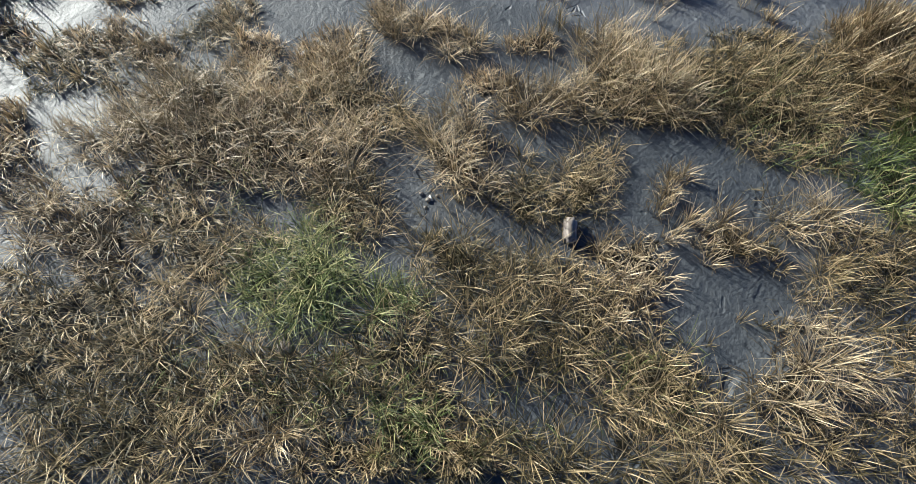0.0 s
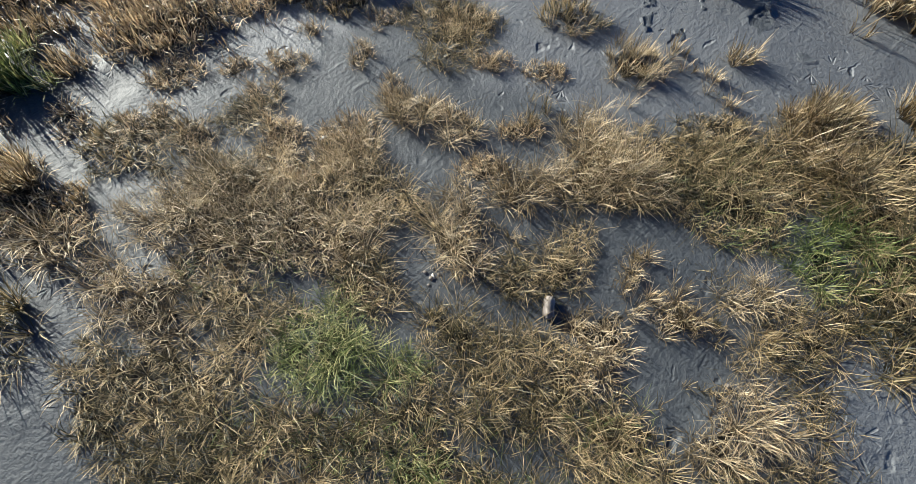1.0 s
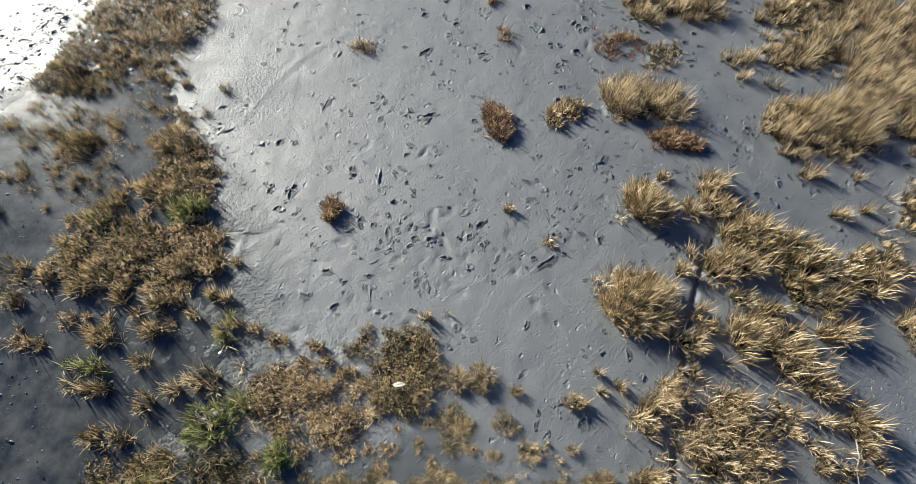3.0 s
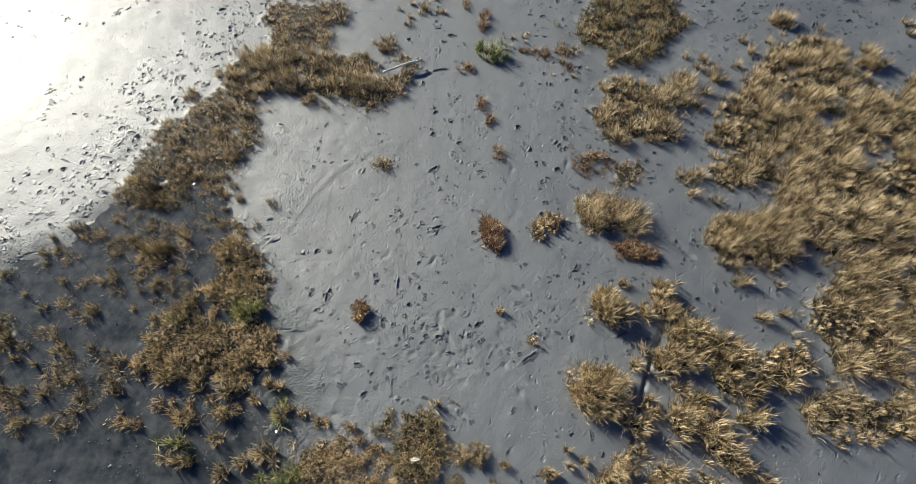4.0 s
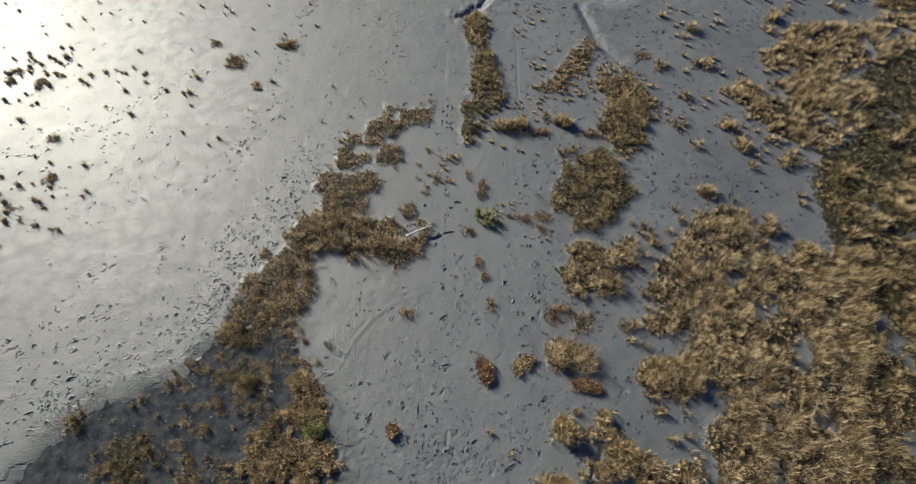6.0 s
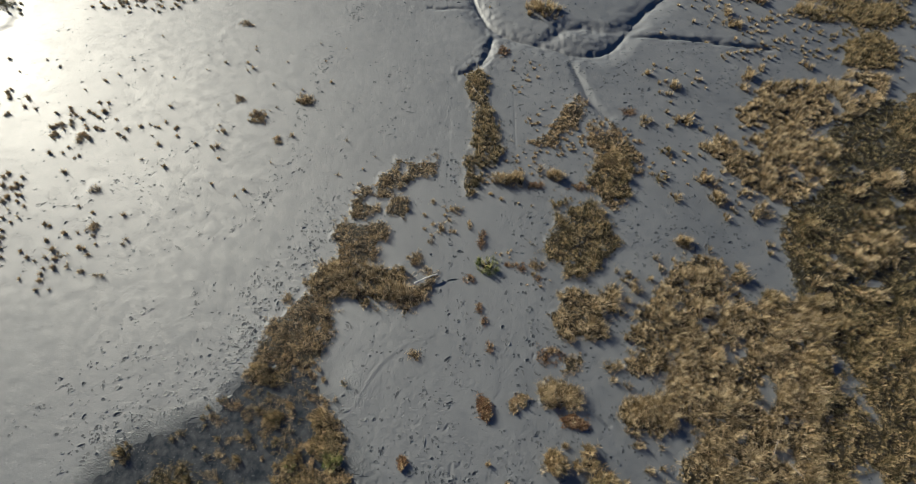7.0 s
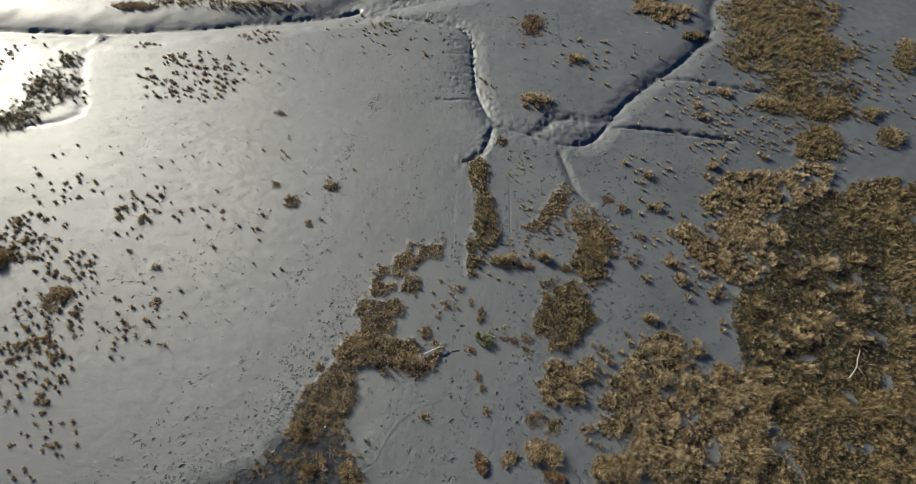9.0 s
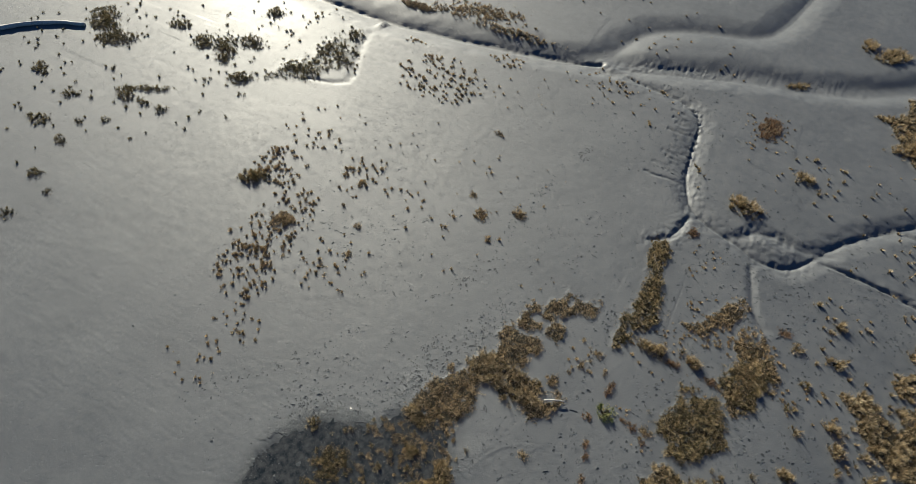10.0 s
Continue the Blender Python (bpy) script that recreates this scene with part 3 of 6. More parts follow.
tussock("straw", 13.46, 18.72, 0.19, 0.21, 0)
tussock("straw", 5.77, 9.57, 0.19, 0.17, 0)
tussock("straw", 6.27, 12.03, 0.20, 0.19, 0)
tussock("straw", 6.55, 12.52, 0.16, 0.16, 0)
stand("mix", [(14.36, 12.49), (17.97, 11.49), (21.92, 12.18), (18.37, 4.58), (11.70, 4.35)])
# the column of plants and the golden bank
stand("mix", [(-0.88, 27.14), (-0.16, 27.42), (0.38, 26.17), (0.28, 24.96), (0.73, 23.81), (0.90, 22.04), (1.21, 21.00), (0.73, 20.17), (0.09, 19.75), (-0.05, 18.59), (-0.65, 18.01), (-0.83, 18.75), (-0.70, 19.73), (-1.03, 20.31), (-0.57, 21.36), (-0.27, 22.65), (-0.64, 24.45), (-0.78, 25.89)])
tussock("straw", 1.10, 19.20, 0.53, 0.35, 0)
tussock("straw", 1.89, 19.31, 0.41, 0.35, 0)
tussock("straw", 3.87, 19.49, 0.43, 0.35, 0)
tussock("straw", 3.92, 33.20, 1.26, 0.86, 0)
tussock("straw", 11.15, 26.30, 0.39, 0.35, 0)
tussock("straw", 11.15, 23.49, 0.63, 0.31, 0)
tussock("straw", 15.65, 27.25, 0.50, 0.41, 0)
tussock("straw", 15.18, 26.34, 0.28, 0.32, 0)
tussock("straw", 8.97, 23.41, 0.27, 0.29, 0)
tussock("straw", 11.85, 18.26, 0.33, 0.37, 0)
tussock("straw", 11.48, 19.37, 0.41, 0.31, 0)
tussock("straw", 9.75, 18.37, 0.25, 0.24, 0)
tussock("straw", 19.46, 28.35, 0.29, 0.34, 0)
tussock("straw", 16.01, 32.11, 0.54, 0.48, 0)
tussock("straw", 18.20, 34.63, 0.45, 0.57, 0)
tussock("straw", 15.90, 33.31, 0.31, 0.39, 0)
tussock("straw", 20.92, 33.79, 0.60, 0.50, 0)
tussock("straw", 11.73, 13.89, 0.39, 0.34, 0)
tussock("straw", 9.71, 15.67, 0.35, 0.30, 0)
tussock("mix", 13.10, 12.80, 0.60, 0.47, 0)
tussock("mix", 9.88, 21.30, 0.26, 0.27, 0)
tussock("mix", 9.33, 19.49, 0.32, 0.23, 0)
tussock("rust", 2.74, 18.80, 0.43, 0.23, 0)
tussock("rust", 5.06, 18.77, 0.46, 0.27, 0)
tussock("rust", 8.24, 24.20, 0.41, 0.33, 0)
tussock("rust", 1.30, 29.06, 0.37, 0.44, 0)
stand("low", [(2.53, 21.67), (3.72, 22.57), (4.68, 24.40), (5.64, 25.62), (5.92, 24.91), (5.24, 22.84), (4.55, 22.60), (3.99, 21.51)])
stand("low", [(5.94, 23.31), (7.00, 23.80), (7.93, 21.86), (8.59, 20.85), (8.32, 20.04), (7.42, 19.23), (6.61, 17.53), (6.17, 17.70), (5.69, 18.98), (5.59, 19.55), (6.18, 20.76), (5.82, 22.00)])
stand("straw", [(14.34, 24.27), (15.96, 25.98), (16.51, 26.73), (18.00, 27.03), (20.40, 26.86), (22.18, 27.93), (23.98, 27.99), (23.31, 26.23), (22.17, 25.00), (20.89, 24.27), (19.39, 23.77), (17.84, 23.06), (18.82, 22.02), (19.65, 21.64), (17.52, 20.95), (17.83, 19.97), (16.48, 18.60), (15.46, 18.20), (14.34, 18.53), (12.81, 19.80), (12.61, 20.98), (14.25, 21.87), (15.52, 22.98), (14.29, 23.38)])
stand("straw", [(11.97, 21.79), (12.93, 22.46), (13.60, 21.84), (12.56, 20.78), (12.05, 21.38)])
stand("mix", [(21.64, 28.43), (22.75, 30.62), (24.96, 31.55), (25.43, 29.89), (24.44, 28.27), (22.90, 27.95)])
stand("mix", [(23.20, 34.18), (25.01, 34.87), (27.29, 34.63), (27.27, 33.09), (25.83, 31.87), (23.64, 32.08)])
stand("dark", [(19.32, 23.55), (23.12, 25.74), (23.98, 25.30), (27.25, 23.60), (22.19, 12.76), (17.97, 11.49), (16.25, 12.56), (14.39, 13.08), (14.23, 14.91), (14.41, 16.57), (15.41, 18.01), (16.64, 18.61), (17.99, 19.98), (17.42, 21.15)])
stand("mix", [(22.25, 23.43), (24.71, 26.28), (28.09, 26.88), (25.99, 22.27), (22.88, 21.75)])
stand("mix", [(14.56, 16.58), (15.55, 17.48), (16.39, 17.34), (16.80, 16.32), (16.17, 14.82), (14.99, 14.62), (14.37, 15.40)])
stand("straw", [(16.87, 15.65), (18.24, 16.70), (19.58, 16.41), (19.23, 14.77), (17.43, 14.39)])
stand("mix", [(14.21, 12.92), (16.60, 13.60), (19.01, 12.80), (22.54, 13.51), (21.15, 10.53), (17.55, 10.41), (14.81, 11.38)])
tussock("straw", 20.51, 19.68, 0.94, 0.62, 0)
tussock("straw", 21.61, 17.87, 0.72, 0.50, 0)
tussock("straw", 18.69, 18.86, 0.68, 0.46, 0)
tussock("straw", 19.61, 15.75, 0.75, 0.46, 0)
tussock("straw", 20.93, 14.83, 0.68, 0.45, 0)
tussock("straw", 16.30, 14.36, 0.62, 0.41, 0)
tussock("straw", 17.27, 13.18, 0.71, 0.42, 0)
tussock("straw", 22.54, 20.13, 0.63, 0.47, 0)
tussock("straw", 15.27, 13.71, 0.50, 0.30, 0)
tussock("straw", 19.38, 17.44, 0.66, 0.43, 0)
tussock("straw", 21.77, 16.83, 0.59, 0.42, 0)
stand("mix", [(26.57, 25.42), (32.35, 27.68), (30.55, 18.26), (24.19, 6.06), (18.07, 5.80), (22.46, 14.36)])
# tussocks round the near end of the inner flat
stand("mix", [(-1.84, 2.46), (-1.70, 2.96), (-1.61, 3.30), (-1.12, 3.35), (-0.83, 3.14), (-0.76, 2.47), (-0.94, 2.16), (-1.11, 1.93), (-1.49, 1.96), (-1.76, 2.07)])
stand("mix", [(-2.34, 3.03), (-2.17, 3.25), (-1.94, 3.39), (-1.82, 3.04), (-1.96, 2.83), (-2.20, 2.86)])
tussock("straw", -0.49, 2.56, 0.20, 0.19, 0)
tussock("straw", -0.07, 2.56, 0.20, 0.23, 0)
tussock("straw", 0.43, 2.37, 0.13, 0.06, 0)
tussock("straw", 0.58, 1.52, 0.18, 0.19, 0)
tussock("straw", 1.24, 1.55, 0.10, 0.06, 0)
tussock("straw", 1.35, 2.21, 0.24, 0.11, 0)
tussock("straw", 1.78, 2.37, 0.10, 0.07, 0)
tussock("straw", 2.04, 2.47, 0.10, 0.11, 0)
tussock("straw", 1.74, 2.67, 0.08, 0.07, 0)
tussock("straw", -0.97, 3.54, 0.14, 0.11, 0)
tussock("straw", 3.24, 3.19, 0.23, 0.28, 0)
tussock("straw", 2.56, 3.82, 0.60, 0.53, 0)
tussock("straw", 2.96, 5.74, 0.41, 0.42, 0)
tussock("straw", 2.25, 1.09, 0.27, 0.21, 0)
tussock("straw", 1.59, 1.08, 0.23, 0.15, 0)
tussock("straw", 4.12, 3.21, 0.30, 0.40, 0)
tussock("straw", 4.25, 6.27, 0.29, 0.23, 0)
tussock("straw", 4.16, 5.70, 0.41, 0.21, 0)
tussock("straw", 4.78, 5.26, 0.40, 0.31, 0)
tussock("straw", 4.25, 4.63, 0.53, 0.25, 0)
tussock("straw", 5.41, 4.96, 0.34, 0.25, 0)
tussock("straw", 4.24, 3.93, 0.17, 0.16, 0)
tussock("straw", 5.50, 4.44, 0.29, 0.36, 0)
tussock("straw", 5.72, 3.40, 0.31, 0.16, 0)
tussock("straw", 5.86, 4.00, 0.25, 0.17, 0)
tussock("straw", 4.15, 0.84, 0.30, 0.16, 0)
tussock("straw", 4.83, 0.82, 0.27, 0.18, 0)
tussock("straw", 6.04, 6.46, 0.15, 0.14, 0)
tussock("straw", 5.86, 6.97, 0.15, 0.12, 0)
tussock("straw", 6.49, 5.58, 0.13, 0.15, 0)
tussock("straw", 3.54, 3.64, 0.17, 0.21, 0)
tussock("straw", 5.75, 4.65, 0.26, 0.21, 0)
tussock("straw", 3.33, 4.41, 0.10, 0.12, 0)
tussock("straw", 3.71, 4.72, 0.20, 0.17, 0)
tussock("mix", 0.26, 1.91, 0.24, 0.17, 0)
tussock("mix", 4.66, 3.66, 0.23, 0.29, 0)
stand("straw", [(2.07, 1.90), (2.27, 2.20), (2.71, 2.52), (3.23, 2.81), (3.32, 2.69), (2.90, 2.37), (2.63, 2.13), (2.36, 1.87)])
stand("mix", [(0.18, 0.62), (0.26, 0.92), (0.61, 1.05), (0.96, 0.99), (1.10, 1.06), (1.84, 0.88), (1.79, 0.56), (0.11, 0.54)])
stand("straw", [(2.81, 1.55), (3.36, 2.07), (3.74, 2.38), (4.18, 2.30), (4.76, 2.23), (4.54, 1.57), (4.23, 1.30), (3.80, 1.03), (3.47, 1.35), (3.15, 1.22), (2.90, 1.35)])
stand("straw", [(2.65, 0.52), (2.91, 1.08), (3.19, 1.35), (3.37, 0.96), (3.89, 1.09), (3.97, 0.90), (3.58, 0.53)])
stand("straw", [(4.42, 3.12), (4.88, 3.30), (5.13, 2.88), (5.47, 2.32), (5.14, 2.24), (4.86, 2.55), (4.53, 2.71)])
stand("straw", [(4.88, 1.94), (5.44, 2.09), (5.77, 1.95), (5.48, 1.25), (4.84, 1.24)])
stand("straw", [(5.53, 7.55), (5.91, 8.13), (6.49, 8.29), (7.79, 8.16), (7.95, 7.72), (7.27, 7.02), (6.64, 6.95), (5.85, 7.27)])
stand("straw", [(2.53, 8.55), (3.18, 8.88), (4.01, 8.65), (4.13, 8.19), (3.65, 7.88), (3.27, 8.10), (2.61, 7.94)])
tussock("rust", 3.79, 7.32, 0.46, 0.23, 0)
tussock("rust", 0.30, 7.69, 0.29, 0.46, 0)
tussock("rust", -2.78, 5.58, 0.16, 0.23, 0)
tussock("low", 1.62, 7.96, 0.38, 0.19, 0)
tussock("low", 1.12, 4.96, 0.12, 0.15, 0)
tussock("low", 0.43, 5.62, 0.08, 0.08, 0)
# tufts round the pool
stand("mix", [(-8.31, 6.81), (-8.51, 7.29), (-8.07, 7.23), (-7.54, 7.30), (-7.56, 6.96), (-7.69, 6.75), (-8.06, 6.68)])
stand("mix", [(-6.57, 6.84), (-6.62, 7.18), (-6.08, 7.39), (-5.58, 6.92), (-5.35, 6.99), (-5.30, 6.59), (-5.84, 6.58)])
stand("mix", [(-7.23, 5.58), (-6.97, 5.88), (-6.69, 5.76), (-6.70, 5.41), (-7.07, 5.40)])
stand("mix", [(-8.96, 8.37), (-9.24, 9.04), (-7.68, 9.06), (-7.68, 8.41), (-8.34, 8.44)])
stand("straw", [(11.35, 48.54), (12.25, 48.23), (14.52, 43.49), (15.80, 42.85), (15.53, 52.62), (13.76, 52.48), (13.67, 49.87)])
tussock("low", -6.09, 7.61, 0.23, 0.26, 0)
tussock("low", -7.46, 7.52, 0.21, 0.19, 0)
tussock("low", -8.27, 7.72, 0.13, 0.15, 0)
tussock("low", -5.68, 7.83, 0.10, 0.12, 0)
tussock("low", -6.27, 5.24, 0.23, 0.16, 0)
tussock("low", -5.87, 5.14, 0.20, 0.15, 0)
tussock("low", -5.51, 5.14, 0.12, 0.12, 0)
tussock("mix", -8.39, 8.44, 0.52, 0.25, 0)
tussock("mix", -6.91, 8.04, 0.19, 0.17, 0)
tussock("mix", -6.21, 6.98, 0.22, 0.18, 0)
tussock("mix", -7.51, 5.34, 0.19, 0.14, 0)
tussock("mix", -5.43, 8.52, 0.15, 0.14, 0)
tussock("mix", -7.22, 6.56, 0.17, 0.11, 0)
tussock("mix", -8.45, 7.65, 0.21, 0.17, 0)
tussock("mix", -5.25, 3.85, 0.13, 0.10, 0)
tussock("mix", -4.82, 3.53, 0.10, 0.08, 0)
tussock("low", -4.81, 4.93, 0.13, 0.10, 0)
tussock("low", -4.35, 4.51, 0.11, 0.08, 0)
tussock("low", -3.80, 3.27, 0.15, 0.12, 0)
tussock("low", -3.36, 3.10, 0.20, 0.12, 0)
tussock("low", -2.71, 3.03, 0.17, 0.10, 0)
tussock("low", -2.90, 2.77, 0.19, 0.11, 0)
tussock("low", -2.51, 2.78, 0.14, 0.10, 0)
tussock("low", -3.39, 2.13, 0.15, 0.10, 0)
tussock("low", -1.33, 1.78, 0.10, 0.08, 0)
tussock("low", -1.02, 1.57, 0.09, 0.14, 0)
tussock("low", -0.57, 1.17, 0.15, 0.09, 0)
tussock("low", -0.29, 0.78, 0.17, 0.09, 0)
tussock("low", -2.75, 0.75, 0.14, 0.10, 0)
tussock("low", -1.79, 2.00, 0.18, 0.11, 0)
tussock("low", 0.06, 1.45, 0.15, 0.11, 0)
tussock("low", -0.37, 1.87, 0.16, 0.13, 0)
stand("mix", [(-7.21, 4.17), (-7.47, 4.79), (-6.88, 4.90), (-6.60, 5.13), (-5.93, 5.03), (-5.29, 4.71), (-5.08, 4.30), (-5.18, 4.05), (-5.71, 4.09), (-6.17, 4.18), (-6.73, 4.28), (-6.96, 3.98)])
stand("mix", [(-6.55, 6.07), (-6.23, 6.58), (-5.72, 6.85), (-5.26, 6.46), (-5.27, 5.96), (-6.00, 5.83)])
tussock("green", -5.43, 5.52, 0.31, 0.30, 0)
tussock("green", -6.25, 2.64, 0.35, 0.11, 0)
tussock("green", -4.14, 1.82, 0.39, 0.34, 0)
tussock("green", -3.09, 1.41, 0.18, 0.23, 0)
tussock("green", -3.76, 2.08, 0.23, 0.17, 0)
tussock("green", -4.66, 0.92, 0.21, 0.19, 0)
tussock("mix", -7.13, 5.32, 0.25, 0.21, 0)
tussock("mix", -6.92, 5.76, 0.29, 0.19, 0)
tussock("mix", -8.06, 6.92, 0.38, 0.29, 0)
tussock("mix", -7.65, 6.15, 0.24, 0.15, 0)
tussock("mix", -7.45, 7.49, 0.19, 0.16, 0)
tussock("mix", -6.29, 3.14, 0.25, 0.16, 0)
tussock("mix", -5.49, 2.72, 0.19, 0.12, 0)
tussock("mix", -4.25, 3.27, 0.16, 0.21, 0)
tussock("mix", -6.12, 2.31, 0.29, 0.09, 0)
tussock("mix", -5.68, 1.65, 0.35, 0.16, 0)
tussock("mix", -6.89, 3.93, 0.17, 0.12, 0)
tussock("mix", -4.67, 4.39, 0.14, 0.10, 0)
tussock("mix", -5.23, 2.08, 0.15, 0.21, 0)
tussock("mix", -7.16, 4.48, 0.22, 0.19, 0)
tussock("straw", -5.41, 3.30, 0.15, 0.11, 0)
tussock("straw", -5.50, 3.71, 0.15, 0.10, 0)
tussock("straw", -6.16, 3.92, 0.12, 0.10, 0)
tussock("straw", -4.86, 2.33, 0.19, 0.11, 0)
tussock("straw", -4.43, 2.46, 0.30, 0.15, 0)
tussock("straw", -4.36, 3.85, 0.12, 0.10, 0)
tussock("straw", -4.03, 3.36, 0.10, 0.09, 0)
stand("mix", [(-5.63, 0.41), (-5.98, 1.23), (-5.60, 1.37), (-5.20, 1.24), (-4.77, 1.45), (-4.60, 1.39), (-4.50, 0.85), (-4.63, 0.42)])
stand("dark", [(-4.23, 0.42), (-4.38, 1.39), (-3.68, 1.47), (-3.44, 1.06), (-3.63, 0.43)])
stand("low", [(-3.77, 2.43), (-3.29, 2.77), (-2.64, 2.61), (-2.71, 2.14), (-3.06, 1.98), (-3.49, 1.90), (-3.77, 2.12)])
stand("low", [(-2.70, 2.06), (-2.11, 2.14), (-1.85, 1.85), (-2.11, 1.56), (-2.54, 1.55)])
stand("low", [(-3.23, 0.44), (-3.27, 0.94), (-2.49, 0.82), (-2.29, 0.45)])
stand("mix", [(-1.89, 0.46), (-1.80, 0.83), (-0.84, 0.84), (-0.56, 0.47)])
stand("mix", [(-0.78, 2.01), (-0.45, 2.17), (-0.15, 1.87), (-0.37, 1.44), (-0.66, 1.51)])
tussock("low", -2.09, 1.40, 0.20, 0.12, 0)
tussock("low", -1.74, 1.48, 0.10, 0.08, 0)
tussock("low", -1.45, 1.50, 0.15, 0.11, 0)
tussock("low", -2.11, 1.07, 0.22, 0.16, 0)
tussock("low", -1.85, 0.95, 0.12, 0.15, 0)
tussock("low", -1.57, 1.27, 0.13, 0.09, 0)
tussock("low", -1.40, 0.96, 0.15, 0.17, 0)
tussock("low", -1.02, 0.96, 0.19, 0.22, 0)
tussock("low", -0.79, 1.28, 0.10, 0.16, 0)
tussock("low", -0.89, 1.86, 0.13, 0.09, 0)
tussock("low", -3.09, 1.76, 0.19, 0.12, 0)
tussock("low", -2.61, 1.11, 0.14, 0.09, 0)
tussock("low", -3.38, 1.40, 0.11, 0.08, 0)
tussock("low", -2.59, 2.33, 0.23, 0.17, 0)
tussock("low", -1.92, 2.46, 0.19, 0.14, 0)
tussock("low", -3.15, 2.44, 0.20, 0.12, 0)
tussock("low", -2.17, 2.62, 0.17, 0.11, 0)
tussock("low", -0.22, 1.51, 0.14, 0.10, 0)
tussock("low", -1.24, 0.65, 0.20, 0.10, 0)
tussock("low", -0.08, 1.04, 0.17, 0.09, 0)
tussock("low", -2.37, 1.84, 0.11, 0.09, 0)
tussock("low", -2.75, 1.48, 0.15, 0.10, 0)
# far
tussock("straw", 14.21, 45.24, 1.54, 0.84, 7)
tussock("straw", 16.67, 44.92, 1.57, 1.13, 18)
tussock("mix", 17.52, 41.69, 1.23, 0.61, 7)
sward("mix", 22.75, 45.18, 3.70, 2.68, 49)
sward("mix", 27.31, 45.37, 4.06, 2.85, 36)
sward("mix", 22.24, 39.62, 3.50, 2.36, 21)
sward("mix", 26.97, 39.82, 3.71, 2.54, 31)
sward("dark", 23.64, 36.49, 2.85, 1.77, 17)
sward("mix", 25.24, 33.32, 2.24, 1.18, 12)
sward("mix", 23.72, 30.00, 1.92, 1.33, 37)
sward("mix", 21.43, 33.46, 1.60, 0.84, 10)
tussock("mix", 29.00, 30.51, 1.37, 0.85, 45)
tussock("mix", 33.91, 39.74, 2.55, 0.92, 63)
sward("dark", 27.35, 35.64, 1.92, 1.20, 21)
tussock("mix", 28.47, 32.84, 1.01, 0.66, 35)
tussock("rust", 3.94, 42.71, 1.45, 0.89, 85)
tussock("straw", 7.29, 38.25, 0.75, 0.50, 8)
sward("dark", -32.54, 33.10, 2.14, 1.62, 107)
sward("dark", -33.65, 29.89, 1.71, 1.23, 51)
tussock("dark", -33.21, 36.52, 1.09, 0.74, 149)
sward("low", -20.64, 44.54, 4.63, 0.61, 2)
tussock("low", -30.85, 43.93, 2.07, 0.60, 1)
tussock("low", -9.99, 24.48, 0.55, 0.44, 169)
tussock("low", -12.40, 23.02, 0.59, 0.46, 164)
tussock("low", -13.77, 24.42, 0.36, 0.24, 172)
tussock("low", -14.95, 31.17, 0.40, 0.30, 168)
tussock("low", -10.92, 21.37, 0.27, 0.22, 162)
tussock("low", -19.47, 17.89, 0.29, 0.19, 167)
tussock("low", -18.63, 15.59, 0.33, 0.24, 155)
tussock("low", -19.50, 13.93, 0.35, 0.23, 164)
tussock("low", -21.64, 21.23, 0.38, 0.28, 147)
tussock("mix", -28.47, 18.32, 0.80, 0.32, 177)
# out
tussock("dark", -45.18, 28.49, 1.43, 1.01, 156)
tussock("dark", -42.68, 28.64, 2.59, 1.06, 137)
tussock("dark", -38.41, 26.08, 1.34, 0.87, 18)
tussock("dark", -41.31, 30.70, 1.20, 0.95, 178)
sward("dark", -35.28, 29.51, 2.64, 1.11, 56)
sward("dark", -34.17, 33.19, 2.73, 1.33, 93)
tussock("dark", -56.70, 26.44, 2.52, 1.53, 157)
tussock("dark", -53.06, 24.86, 2.31, 1.19, 21)
tussock("dark", -55.07, 18.19, 1.25, 0.60, 154)
tussock("dark", -49.69, 17.22, 0.87, 0.51, 14)
tussock("dark", -45.51, 19.61, 1.23, 0.80, 159)
tussock("dark", -44.25, 21.06, 1.80, 0.47, 28)
tussock("dark", -43.14, 19.46, 0.64, 0.45, 173)
tussock("dark", -41.26, 19.68, 0.67, 0.47, 163)
tussock("dark", -49.27, 13.84, 1.05, 0.60, 14)
tussock("dark", -45.45, 12.99, 0.71, 0.43, 163)
tussock("dark", -45.81, 15.16, 0.51, 0.32, 165)
tussock("dark", -44.23, 16.47, 0.52, 0.33, 11)
tussock("dark", -43.79, 9.77, 0.73, 0.46, 0)
tussock("dark", -41.29, 8.97, 0.43, 0.27, 172)
tussock("dark", -42.16, 6.31, 0.72, 0.41, 165)
tussock("dark", -49.35, 29.47, 1.20, 0.77, 16)
tussock("dark", -42.74, 35.62, 1.04, 0.85, 168)
tussock("mix", -29.12, 17.68, 1.00, 0.69, 17)
tussock("low", -24.36, 15.70, 0.95, 0.75, 8)
sward("low", -24.94, 46.05, 4.74, 1.44, 15)
tussock("straw", 9.98, 59.18, 1.09, 0.65, 77)
tussock("straw", 12.02, 58.37, 1.69, 1.02, 52)
tussock("mix", 5.19, 50.26, 1.05, 0.40, 34)
